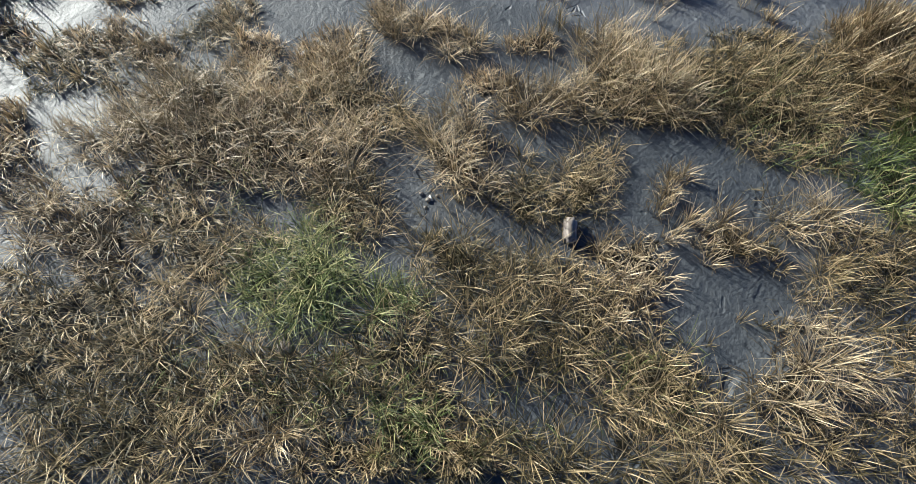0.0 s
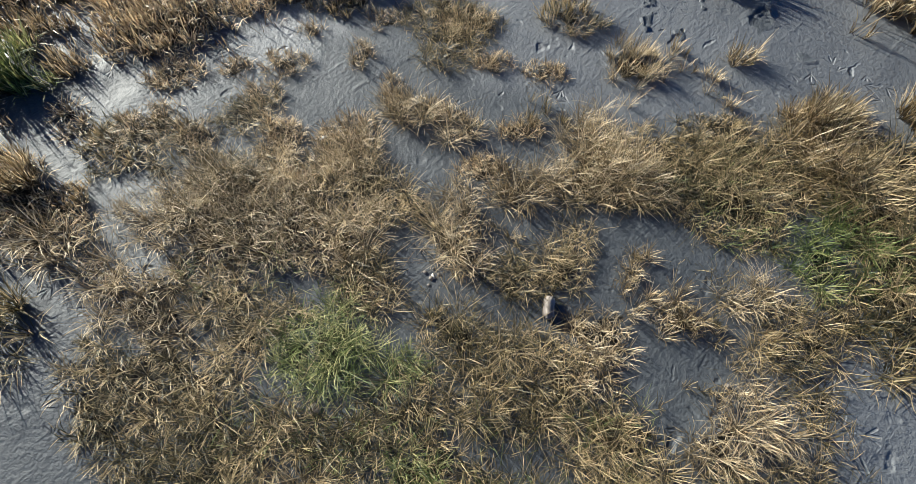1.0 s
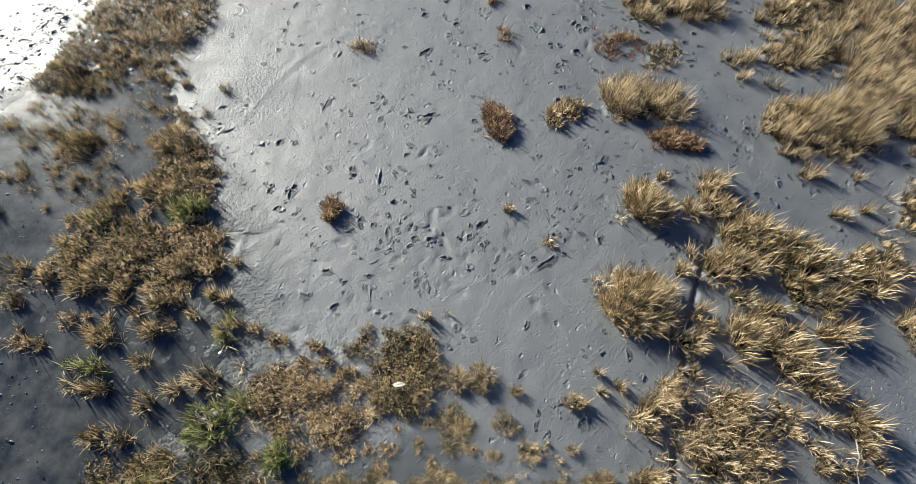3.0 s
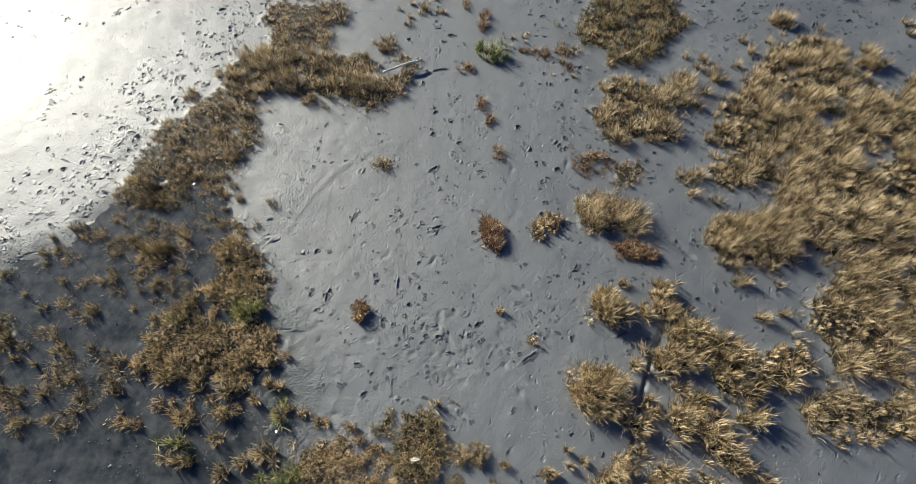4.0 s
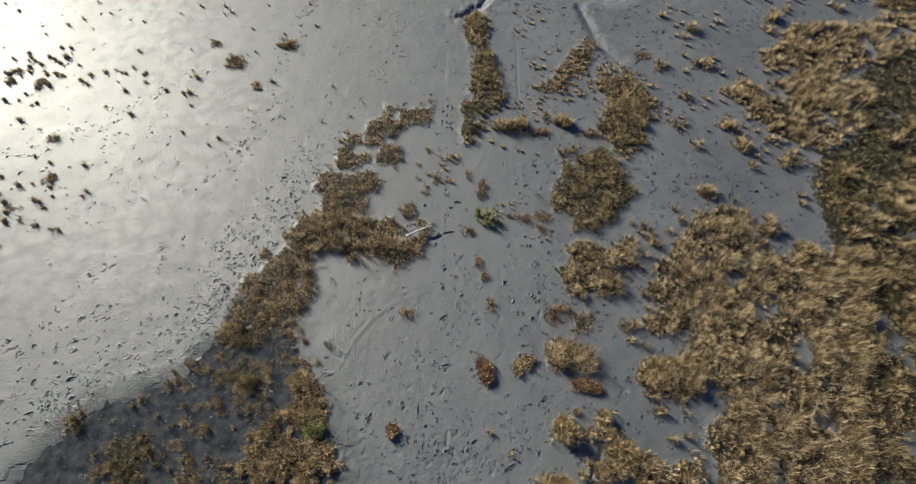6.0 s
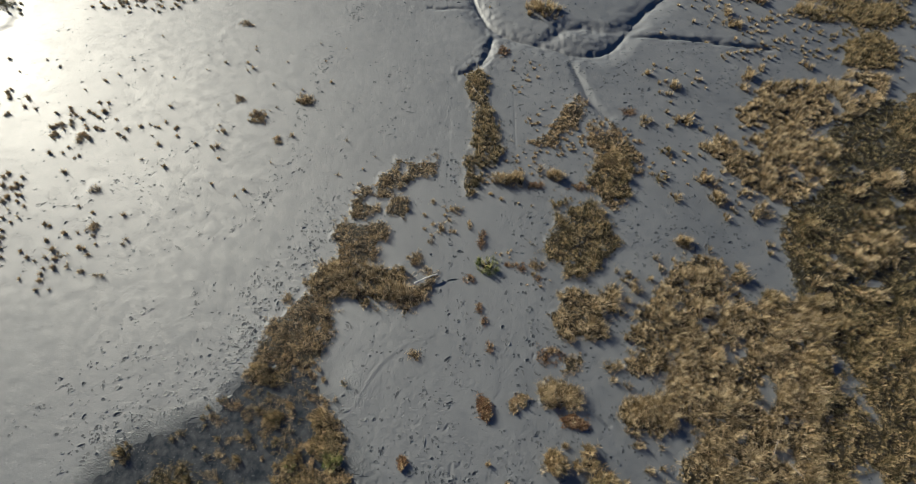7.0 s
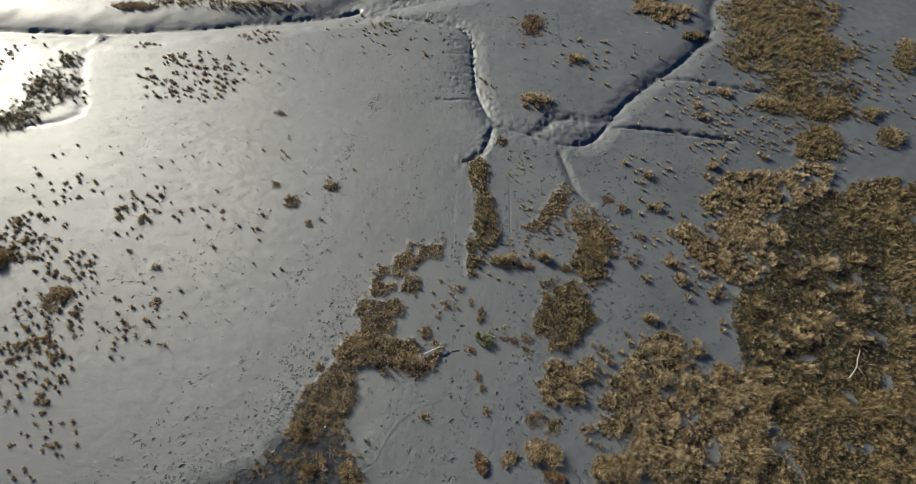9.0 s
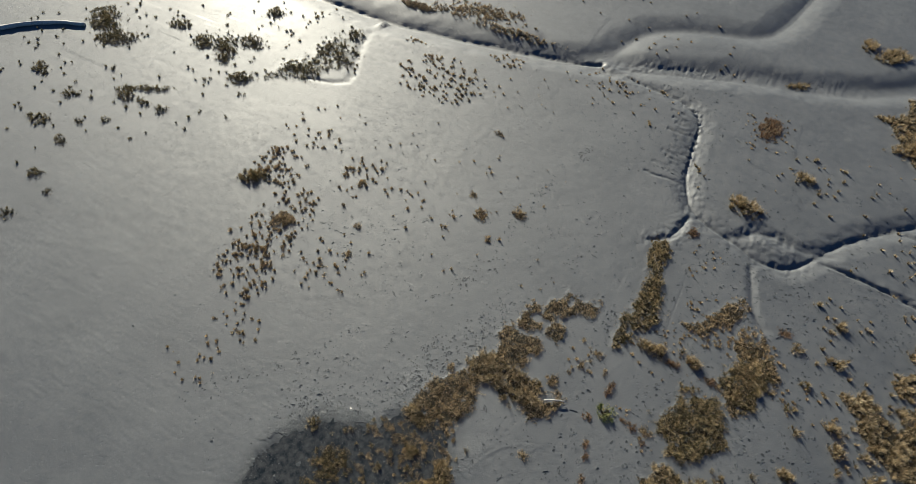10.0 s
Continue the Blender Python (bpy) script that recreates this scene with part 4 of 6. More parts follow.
# flank
sward("mix", -3.29, 0.29, 0.35, 0.24, 155)
sward("mix", -2.80, -0.11, 0.46, 0.20, 176)
sward("straw", -2.55, 0.34, 0.36, 0.19, 174)
sward("mix", -3.11, -0.18, 0.27, 0.16, 168)
sward("straw", -2.84, 0.66, 0.34, 0.16, 175)
sward("straw", 2.05, 0.18, 0.29, 0.19, 18)
sward("straw", 2.51, 0.49, 0.27, 0.18, 51)
sward("mix", 2.37, -0.11, 0.22, 0.16, 40)
tussock("straw", 2.25, 1.10, 0.27, 0.18, 17)
tussock("straw", 1.60, 1.09, 0.22, 0.14, 11)
sward("green", -3.05, 1.35, 0.22, 0.16, 132)
sward("low", -3.29, 1.01, 0.35, 0.18, 174)
sward("low", -2.39, 1.02, 0.30, 0.14, 177)
# northeast
sward("mix", 25.70, 49.67, 4.80, 3.17, 41)
sward("mix", 26.26, 41.93, 4.54, 2.27, 67)
sward("mix", 23.75, 34.94, 3.21, 1.70, 66)
sward("mix", 22.69, 41.97, 2.58, 1.73, 48)


# ---- the ground: one sheet to the horizon ----
rng = np.random.default_rng(7)


def lattice(x, y, size, seed):
    """Smooth noise from -1 to 1 at x, y, with features of about size metres."""
    table = np.random.default_rng(seed).uniform(-1, 1, (256, 256))
    u, v = np.asarray(x) / size + 1000.3, np.asarray(y) / size + 1000.7
    i, j = np.floor(u).astype(int), np.floor(v).astype(int)
    f, g = u - i, v - j
    f, g = f * f * (3 - 2 * f), g * g * (3 - 2 * g)
    at = lambda p, q: table[p % 256, q % 256]
    return (at(i, j) * (1 - f) + at(i + 1, j) * f) * (1 - g) + (at(i, j + 1) * (1 - f) + at(i + 1, j + 1) * f) * g


def step(x, lo, hi):
    t = np.clip((x - lo) / (hi - lo), 0, 1)
    return t * t * (3 - 2 * t)


def spaced(*stretches):
    """Grid lines: (from, to, spacing) stretches that join."""
    out = [np.arange(a, b, s) for a, b, s in stretches]
    return np.concatenate(out)


far_out = np.array([2, 5, 9, 15, 25, 40, 70, 120, 220, 400, 800])
GX = np.concatenate([-68 - far_out[::-1], spaced((-68, -45, 0.6), (-45, -20, 0.36), (-20, -9, 0.15), (-9, -5.2, 0.075), (-5.2, 3.8, 0.05), (3.8, 9, 0.08), (9, 24, 0.19), (24, 46, 0.4)), 46 + far_out])
GY = np.concatenate([-9 - far_out[::-1], spaced((-9, -1.6, 0.3), (-1.6, 7.5, 0.05), (7.5, 14, 0.09), (14, 26, 0.16), (26, 34, 0.095), (34, 48, 0.16), (48, 72, 0.4)), 72 + far_out])
XX, YY = np.meshgrid(GX, GY, indexing="ij")
ZZ = 0.005 * lattice(XX, YY, 0.55, 1) + 0.015 * lattice(XX, YY, 3.1, 2) + 0.03 * lattice(XX, YY, 9.0, 3) + 0.004 * lattice(XX, YY, 0.17, 4)


def window(x0, x1, y0, y1):
    i0, i1 = np.searchsorted(GX, (x0, x1))
    j0, j1 = np.searchsorted(GY, (y0, y1))
    return slice(i0, i1), slice(j0, j1)


def away(x, y, line):
    """Distance to a polyline."""
    best = np.full(np.shape(x), 1e9)
    for (ax, ay), (bx, by) in zip(line[:-1], line[1:]):
        dx, dy = bx - ax, by - ay
        t = np.clip(((x - ax) * dx + (y - ay) * dy) / (dx * dx + dy * dy), 0, 1)
        best = np.minimum(best, np.hypot(x - ax - t * dx, y - ay - t * dy))
    return best


def rounded(line, times=2):
    """The same line with its corners cut."""
    for _ in range(times):
        out = [line[0]]
        for (ax, ay), (bx, by) in zip(line[:-1], line[1:]):
            out += [(ax * 0.75 + bx * 0.25, ay * 0.75 + by * 0.25), (ax * 0.25 + bx * 0.75, ay * 0.25 + by * 0.75)]
        line = out + [line[-1]]
    return line


def carve(line, bed, bank, depth, rough=0.25):
    """A channel along a line: half width of the bed, of the bank's top, depth."""
    line = rounded(line)
    px, py = [p[0] for p in line], [p[1] for p in line]
    w = window(min(px) - bank * 2, max(px) + bank * 2, min(py) - bank * 2, max(py) + bank * 2)
    x, y = XX[w], YY[w]
    d = away(x, y, line) * (1 + rough * lattice(x, y, bank * 0.8, 11) + rough * 0.6 * lattice(x, y, bank * 0.3, 12))
    cut = np.clip((bank - d) / (bank - bed), 0, 1) ** 1.6
    ZZ[w] = ZZ[w] * (1 - cut) - depth * cut


def inside(x, y, ring):
    """How far inside a closed ring, in metres; negative outside."""
    cross = np.zeros(np.shape(x), bool)
    for (ax, ay), (bx, by) in zip(ring, ring[1:] + ring[:1]):
        hit_edge = ((ay > y) != (by > y)) & (x < (bx - ax) * (y - ay) / (by - ay + 1e-12) + ax)
        cross ^= hit_edge
    d = away(x, y, ring + ring[:1])
    return np.where(cross, d, -d)


# how readily a stand breaks up into clumps
BARE = {"straw": -0.72, "mix": -0.75, "green": -0.8, "low": -0.56, "rust": -0.5, "dark": -0.9}

# raised feet of the stands of grass, matted over; TURF also carries the painted shade
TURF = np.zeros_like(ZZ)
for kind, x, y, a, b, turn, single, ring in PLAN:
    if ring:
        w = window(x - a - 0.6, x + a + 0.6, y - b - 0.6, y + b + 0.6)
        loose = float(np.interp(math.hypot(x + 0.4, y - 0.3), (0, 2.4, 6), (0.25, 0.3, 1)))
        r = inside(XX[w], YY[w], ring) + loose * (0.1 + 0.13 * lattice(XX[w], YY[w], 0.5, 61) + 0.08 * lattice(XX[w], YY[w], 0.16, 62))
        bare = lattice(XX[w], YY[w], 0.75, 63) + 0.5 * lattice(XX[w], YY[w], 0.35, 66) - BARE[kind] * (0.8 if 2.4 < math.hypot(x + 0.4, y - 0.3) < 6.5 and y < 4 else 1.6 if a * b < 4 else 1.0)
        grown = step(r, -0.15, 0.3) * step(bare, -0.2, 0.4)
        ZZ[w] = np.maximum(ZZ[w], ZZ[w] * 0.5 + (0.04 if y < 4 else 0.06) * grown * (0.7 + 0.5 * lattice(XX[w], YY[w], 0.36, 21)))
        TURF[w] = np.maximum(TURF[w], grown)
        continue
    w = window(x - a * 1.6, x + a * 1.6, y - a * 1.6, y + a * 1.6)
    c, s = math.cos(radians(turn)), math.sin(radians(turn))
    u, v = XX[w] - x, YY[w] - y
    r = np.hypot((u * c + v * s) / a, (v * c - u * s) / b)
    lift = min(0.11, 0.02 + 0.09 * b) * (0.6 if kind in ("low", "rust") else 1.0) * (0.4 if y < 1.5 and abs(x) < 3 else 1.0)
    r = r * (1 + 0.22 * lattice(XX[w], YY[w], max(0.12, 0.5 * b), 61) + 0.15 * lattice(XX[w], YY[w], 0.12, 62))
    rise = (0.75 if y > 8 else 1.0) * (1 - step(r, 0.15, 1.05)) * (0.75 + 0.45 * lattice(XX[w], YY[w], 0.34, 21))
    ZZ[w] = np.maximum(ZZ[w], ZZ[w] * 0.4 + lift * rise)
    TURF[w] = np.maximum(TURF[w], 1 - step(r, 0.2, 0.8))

# the shallow pool among the tufts, with a ragged, trodden rim
POOL = [(-14.9, 2.6), (-14.6, 4.2), (-13.9, 5.4), (-12.6, 6.2), (-11.1, 6.9), (-10.25, 7.2), (-9.9, 7.8), (-9.3, 8.4), (-8.8, 9.0), (-8.1, 9.0), (-7.2, 8.9),
        (-6.5, 8.0), (-5.8, 6.8), (-5.05, 5.5), (-4.4, 4.6), (-3.95, 3.8), (-4.0, 2.5), (-4.6, 1.5), (-6.5, 0.2), (-12, -0.5), (-14.6, 0.8)]
POOL_Z = -0.022
w = window(-18, -2, -3, 11)
x, y = XX[w], YY[w]
deep = inside(x, y, POOL) + 0.22 * lattice(x, y, 0.8, 31) + 0.12 * lattice(x, y, 0.2, 32)
churn = np.maximum(0, lattice(x, y, 0.11, 33)) * 0.025 * step(deep, -0.7, 0.0) * (1 - step(deep, 0.05, 0.5)) * (0.4 + 0.6 * (lattice(x, y, 1.1, 34) > -0.1))
ZZ[w] += -0.062 * step(deep, -0.7, 0.45) + churn
WET_SHADE = np.zeros_like(ZZ)
WET_SHADE[w] = 0.6 * step(deep, -1.3, -0.1) + 0.4 * step(deep, -0.2, 0.3)
CHURN = np.zeros_like(ZZ)
CHURN[w] = step(deep, -0.9, -0.1) * (1 - 0.5 * step(deep, 0.2, 1.0)) * (lattice(x, y, 0.9, 34) > -0.35)
# soaked ground between the near stands, with the plants' shade put into its tone
w = window(-6, 4, -2.2, 2.9)
x, y = XX[w], YY[w]
WET_SHADE[w] = np.maximum(WET_SHADE[w], 0.8 * step(1.25 - np.hypot((x + 1.9) / 2.8, (y - 0.0) / 1.7) + 0.25 * lattice(x, y, 0.6, 35) + 0.12 * lattice(x, y, 0.2, 36), 0.0, 0.35))
# churned, sparkling mud beside the pool and at the near grass's far corner
for cx, cy, rx, ry, amp in ((-2.9, 2.3, 1.1, 0.9, 0.035), (-5.0, 8.4, 0.7, 1.0, 0.008), (-8.2, 10.2, 2.5, 1.0, 0.02), (-5.6, 3.7, 1.7, 1.2, 0.06), (-7.6, 4.2, 1.4, 0.9, 0.05), (-4.8, 2.0, 0.9, 0.7, 0.05)):
    w = window(cx - rx * 1.5, cx + rx * 1.5, cy - ry * 1.5, cy + ry * 1.5)
    x, y = XX[w], YY[w]
    CHURN[w] = np.maximum(CHURN[w], np.exp(-(((x - cx) / rx) ** 2) - ((y - cy) / ry) ** 2))
    ZZ[w] += 0.5 * amp * np.maximum(-0.25, lattice(x, y, 0.13, 41) + 0.4 * lattice(x, y, 0.07, 42)) * np.exp(-(((x - cx) / rx) ** 2) - ((y - cy) / ry) ** 2)

# trodden dents and boot slides on the open flat
for n in range(110):
    if n < 70:
        cx, cy = rng.normal((-0.7, 4.7), (1.4, 0.7))
    else:
        cx, cy = rng.uniform((-4.2, 3.2), (3.2, 12.0))
    size, long_, ang, deep_ = rng.uniform(0.028, 0.055), rng.choice((1.2, 1.6, 2.4, 4.0)), rng.uniform(0, 6.28), rng.uniform(0.006, 0.024)
    w = window(cx - 0.35, cx + 0.35, cy - 0.35, cy + 0.35)
    u, v = XX[w] - cx, YY[w] - cy
    u, v = u + 0.03 * lattice(XX[w], YY[w], 0.11, 71), v + 0.03 * lattice(XX[w], YY[w], 0.11, 72)
    r = np.hypot((u * math.cos(ang) + v * math.sin(ang)) / (size * long_), (v * math.cos(ang) - u * math.sin(ang)) / size)
    ZZ[w] += 0.8 * deep_ * (-np.exp(-r ** 4) + 0.5 * np.exp(-((r - 1.4) / 0.35) ** 2) * (v > -0.01))

# narrow drains in the near marsh, the low swept rim on the flat
carve([(2.55, 0.3), (2.62, 0.84), (2.82, 1.76), (3.15, 2.91), (3.56, 4.15), (3.98, 4.89), (4.23, 5.47)], 0.0, 0.055, 0.055, 0.4)
carve([(4.07, 8.1), (4.69, 7.62), (5.15, 7.15)], 0.0, 0.09, 0.05, 0.3)
w = window(-5, 0.5, 7, 12)
for line in ([(-4.9, 7.6), (-4.5, 8.6), (-3.96, 9.46), (-3.27, 10.09), (-2.54, 10.5), (-1.62, 10.73), (-0.37, 10.84)],):
    d = away(XX[w], YY[w], rounded(line))
    ZZ[w] += 0.007 * np.exp(-((d / 0.06) ** 2)) - 0.004 * np.exp(-(((d - 0.12) / 0.06) ** 2))

# tidal creeks
carve([(-95, 44), (-60, 42), (-44.3, 40.6), (-41.2, 40.5), (-33.5, 40.4), (-26.3, 41.3), (-19.1, 42.5), (-12.7, 43.9), (-11.2, 44.5)], 0.3, 3.0, 0.6, 0.12)
carve([(-11.3, 44.7), (-10.1, 49.2), (-8.6, 52.0), (-4.7, 54.3), (0.6, 55.7), (2.3, 58), (4, 65), (5, 71), (5, 90)], 0.2, 2.6, 0.42, 0.12)
carve([(-11.2, 44.4), (-5.3, 46.5), (1.8, 49.4), (6.6, 50.3), (10.2, 51.9), (14.1, 54.5), (22, 60)], 0.5, 2.6, 0.45, 0.15)
carve([(-10.7, 44.4), (-6.9, 43.2), (-3.8, 43), (-1.7, 42), (-1.0, 40), (-0.9, 36.2), (-0.4, 33.6), (0.3, 31.8), (0.8, 31.1), (2.3, 30.2), (4.3, 29.7), (5.7, 28.9), (7.6, 29.1), (9.0, 30.9),
       (10.1, 32.8), (12.2, 35.1), (14.3, 36.9), (15.9, 38.4), (17.8, 40.7), (19.7, 43.5), (19.6, 45.6), (21.6, 48.8), (24, 56)], 0.05, 1.35, 0.24, 0.15)
carve([(4.2, 30.2), (5.0, 31.4), (6.5, 31.6), (8.3, 31.2), (9.2, 31.3)], 0.05, 0.9, 0.2, 0.25)
carve([(13.7, 36.4), (16.4, 36.1), (18.9, 35.4), (21.9, 34.9)], 0.02, 0.38, 0.16, 0.35)
carve([(9.2, 30.9), (12.4, 30.7), (14.8, 30.3), (17.6, 29.8)], 0.02, 0.38, 0.16, 0.35)
carve([(5.3, 28.5), (5.8, 26.6), (6.2, 24.8), (7.1, 23.7)], 0.0, 0.45, 0.1, 0.3)
carve([(0.7, 30.3), (0.6, 29.6), (0, 27.8), (-1, 27.1)], 0.0, 0.5, 0.15, 0.35)
carve([(-32.4, 40.2), (-32.4, 37), (-31.3, 33.9), (-29.5, 30.8), (-30.6, 29.7), (-33.3, 29.1)], 0.0, 0.45, 0.1, 0.4)
# the dark threads that water has cut in the creek beds
carve([(-10.7, 44.4), (-6.9, 43.2), (-3.8, 43), (-1.7, 42), (-1.0, 40), (-0.9, 36.2), (-0.4, 33.6), (0.3, 31.8), (0.8, 31.1), (2.3, 30.2), (4.3, 29.7), (5.7, 28.9), (7.6, 29.1), (9.0, 30.9),
       (10.1, 32.8), (12.2, 35.1), (14.3, 36.9), (15.9, 38.4), (17.8, 40.7), (19.7, 43.5)], 0.02, 0.2, 0.3, 0.2)
carve([(13.7, 36.4), (16.4, 36.1), (18.9, 35.4), (21.9, 34.9)], 0.02, 0.15, 0.18, 0.3)
carve([(9.2, 30.9), (12.4, 30.7), (14.8, 30.3), (17.6, 29.8)], 0.02, 0.15, 0.18, 0.3)
carve([(-95, 44), (-60, 42), (-44.3, 40.6), (-33.5, 40.4), (-26.3, 41.3), (-19.1, 42.5), (-12.7, 43.9), (-11.2, 44.5)], 0.05, 0.5, 0.7, 0.2)
# crumbled, slumped banks
BANKS = [[(-10.7, 44.4), (-6.9, 43.2), (-3.8, 43), (-1.7, 42), (-1.0, 40), (-0.9, 36.2), (-0.4, 33.6), (0.8, 31.1), (2.3, 30.2), (4.3, 29.7), (5.7, 28.9), (7.6, 29.1), (9.0, 30.9), (10.1, 32.8), (12.2, 35.1), (15.9, 38.4), (19.7, 43.5)],
         [(4.2, 30.2), (5.0, 31.4), (6.5, 31.6), (8.3, 31.2)], [(13.7, 36.4), (18.9, 35.4), (21.9, 34.9)], [(9.2, 30.9), (14.8, 30.3), (17.6, 29.8)], [(0.7, 30.3), (0, 27.8), (-1, 27.1)],
         [(-44, 40.6), (-33.5, 40.4), (-26.3, 41.3), (-19.1, 42.5), (-11.2, 44.5), (1.8, 49.4), (10.2, 51.9)]]
w = window(-48, 24, 25, 56)
x, y = XX[w], YY[w]
near_bank = np.max([np.exp(-((np.maximum(0, away(x, y, line) - 0.15) / 0.75) ** 2)) for line in BANKS], 0)
near_bank = np.maximum(near_bank, np.exp(-(((x - 6.5) / 1.9) ** 2) - ((y - 30.5) / 1.0) ** 2))
ZZ[w] += near_bank * (0.035 * np.abs(lattice(x, y, 0.52, 53)) + 0.03 * lattice(x, y, 0.27, 54) - 0.022 * step(lattice(x, y, 0.36, 55), 0.35, 0.6))
# runnels down the creek's western bank
for k in range(22):
    ry = 33.2 + 0.42 * k + rng.uniform(-0.12, 0.12)
    rx = -0.95 - 0.3 * max(0.0, ry - 40) + rng.uniform(-0.1, 0.1)
    run, fall = rng.uniform(0.9, 2.6), rng.uniform(-0.1, 0.45)
    carve([(rx, ry), (rx - run * 0.35, ry + run * 0.05 + fall * 0.3), (rx - run * 0.7, ry - run * 0.05 + fall * 0.6), (rx - run, ry + fall)], 0.0, rng.uniform(0.14, 0.26), rng.uniform(0.05, 0.11), 0.3)


def zat(x, y):
    """The ground's height at x, y."""
    x, y = np.asarray(x, float), np.asarray(y, float)
    i = np.clip(np.searchsorted(GX, x) - 1, 0, len(GX) - 2)
    j = np.clip(np.searchsorted(GY, y) - 1, 0, len(GY) - 2)
    f, g = (x - GX[i]) / (GX[i + 1] - GX[i]), (y - GY[j]) / (GY[j + 1] - GY[j])
    return (ZZ[i, j] * (1 - f) + ZZ[i + 1, j] * f) * (1 - g) + (ZZ[i, j + 1] * (1 - f) + ZZ[i + 1, j + 1] * f) * g


def mesh_from(name, verts, faces, mat, attrs=None, smooth=True):
    """A mesh from arrays: verts (n, 3), faces as arrays of one width each, point attributes."""
    me = bpy.data.meshes.new(name)
    me.vertices.add(len(verts))
    me.vertices.foreach_set("co", np.asarray(verts, np.float32).ravel())
    loops = np.concatenate([f.ravel() for f in faces]).astype(np.int32)
    sizes = np.concatenate([np.full(len(f), f.shape[1]) for f in faces]).astype(np.int32)
    me.loops.add(len(loops))
    me.loops.foreach_set("vertex_index", loops)
    me.polygons.add(len(sizes))
    me.polygons.foreach_set("loop_start", np.r_[0, np.cumsum(sizes)[:-1]].astype(np.int32))
    me.polygons.foreach_set("loop_total", sizes)
    me.polygons.foreach_set("use_smooth", np.full(len(sizes), smooth))
    for key, values in (attrs or {}).items():
        me.attributes.new(key, "FLOAT", "POINT").data.foreach_set("value", np.asarray(values, np.float32).ravel())
    me.update(calc_edges=True)
    me.validate()
    me.materials.append(mat)
    return me


nx, ny = XX.shape
idx = np.arange(nx * ny).reshape(nx, ny)
quads = np.stack([idx[:-1, :-1], idx[1:, :-1], idx[1:, 1:], idx[:-1, 1:]], -1).reshape(-1, 4)
ground = new("ground", mesh_from("ground", np.stack([XX, YY, ZZ], -1).reshape(-1, 3), [quads], MUD, {"wet": WET_SHADE, "turf": TURF, "churn": CHURN}))
tagged(ground, "wet grey tidal mud with prints, dents and creeks", "mud flat", kind="structure")


def sheet(name, ring, z, label):
    me = bpy.data.meshes.new(name)
    me.from_pydata([(px, py, z) for px, py in ring], [], [list(range(len(ring)))])
    me.materials.append(WATER)
    return tagged(new(name, me), label, "water", kind="structure")


sheet("water_pool", [(-15.3, 0.2), (-12, -1.0), (-6.2, -0.3), (-4.1, 1.2), (-3.5, 2.5), (-3.5, 3.9), (-4.6, 5.7), (-5.9, 8.2), (-6.9, 9.4), (-8.9, 9.5), (-10.3, 7.9), (-13.0, 6.6), (-15.3, 4.4)], POOL_Z, "dark shallow standing water among grass tufts")


# ---- grass ----
def blades(x, y, z, height, width, heading, lean, bend, fine):
    """Grass blades as one array mesh: ribbons of three lengths (fine 2), two (1) or one (0), each narrowing to a tip."""
    n = len(x)
    ca, sa = np.cos(heading), np.sin(heading)
    side = np.stack([-sa, ca, np.zeros(n)], -1)
    marks = ((0.0, 1.0), (0.0, 0.6, 1.0), (0.0, 0.4, 0.75, 1.0))[fine]
    w = width[:, None] * side * 0.5
    rows, tips = [], []
    for i, k in enumerate(marks):
        tilt = np.minimum(lean + bend * k, 1.75)
        out, up = height * k * np.sin(tilt), height * k * np.cos(tilt)
        p = np.stack([x + ca * out, y + sa * out, z + (np.maximum(up, 0.015 * k) if i else -0.015)], -1)
        if i < len(marks) - 1:
            rows += [p - w * (0.85, 1, 0.7)[i], p + w * (0.85, 1, 0.7)[i]]
            tips += [k, k]
        else:
            rows.append(p)
            tips.append(k)
    verts, m = np.stack(rows, 1), len(rows)
    base = (np.arange(n) * m)[:, None]
    quad = np.concatenate([np.zeros((0, 4), int)] + [base + [[q, q + 1, q + 3, q + 2]] for q in range(0, m - 3, 2)])
    tri = base + [[m - 3, m - 2, m - 1]]
    return verts.reshape(-1, 3), quad, tri, np.tile(tips, n)


HABIT = {  # height, lean, bend
    "straw": (0.37, 0.26, 0.35), "mix": (0.3, 0.36, 0.5), "green": (0.32, 0.32, 0.45),
    "low": (0.21, 0.5, 0.5), "rust": (0.2, 0.5, 0.5), "dark": (0.24, 0.42, 0.6),
}


def tuft_gap(kind, dist):
    """How far apart the tufts of a stand are, by the part of the marsh."""
    gap = float(np.interp(dist, (0, 3.2, 6, 11, 24), (0.05, 0.1, 0.15, 0.2, 0.28)))
    return gap * {"low": 0.72, "rust": 0.6, "mix": 0.85}.get(kind, 1.0)


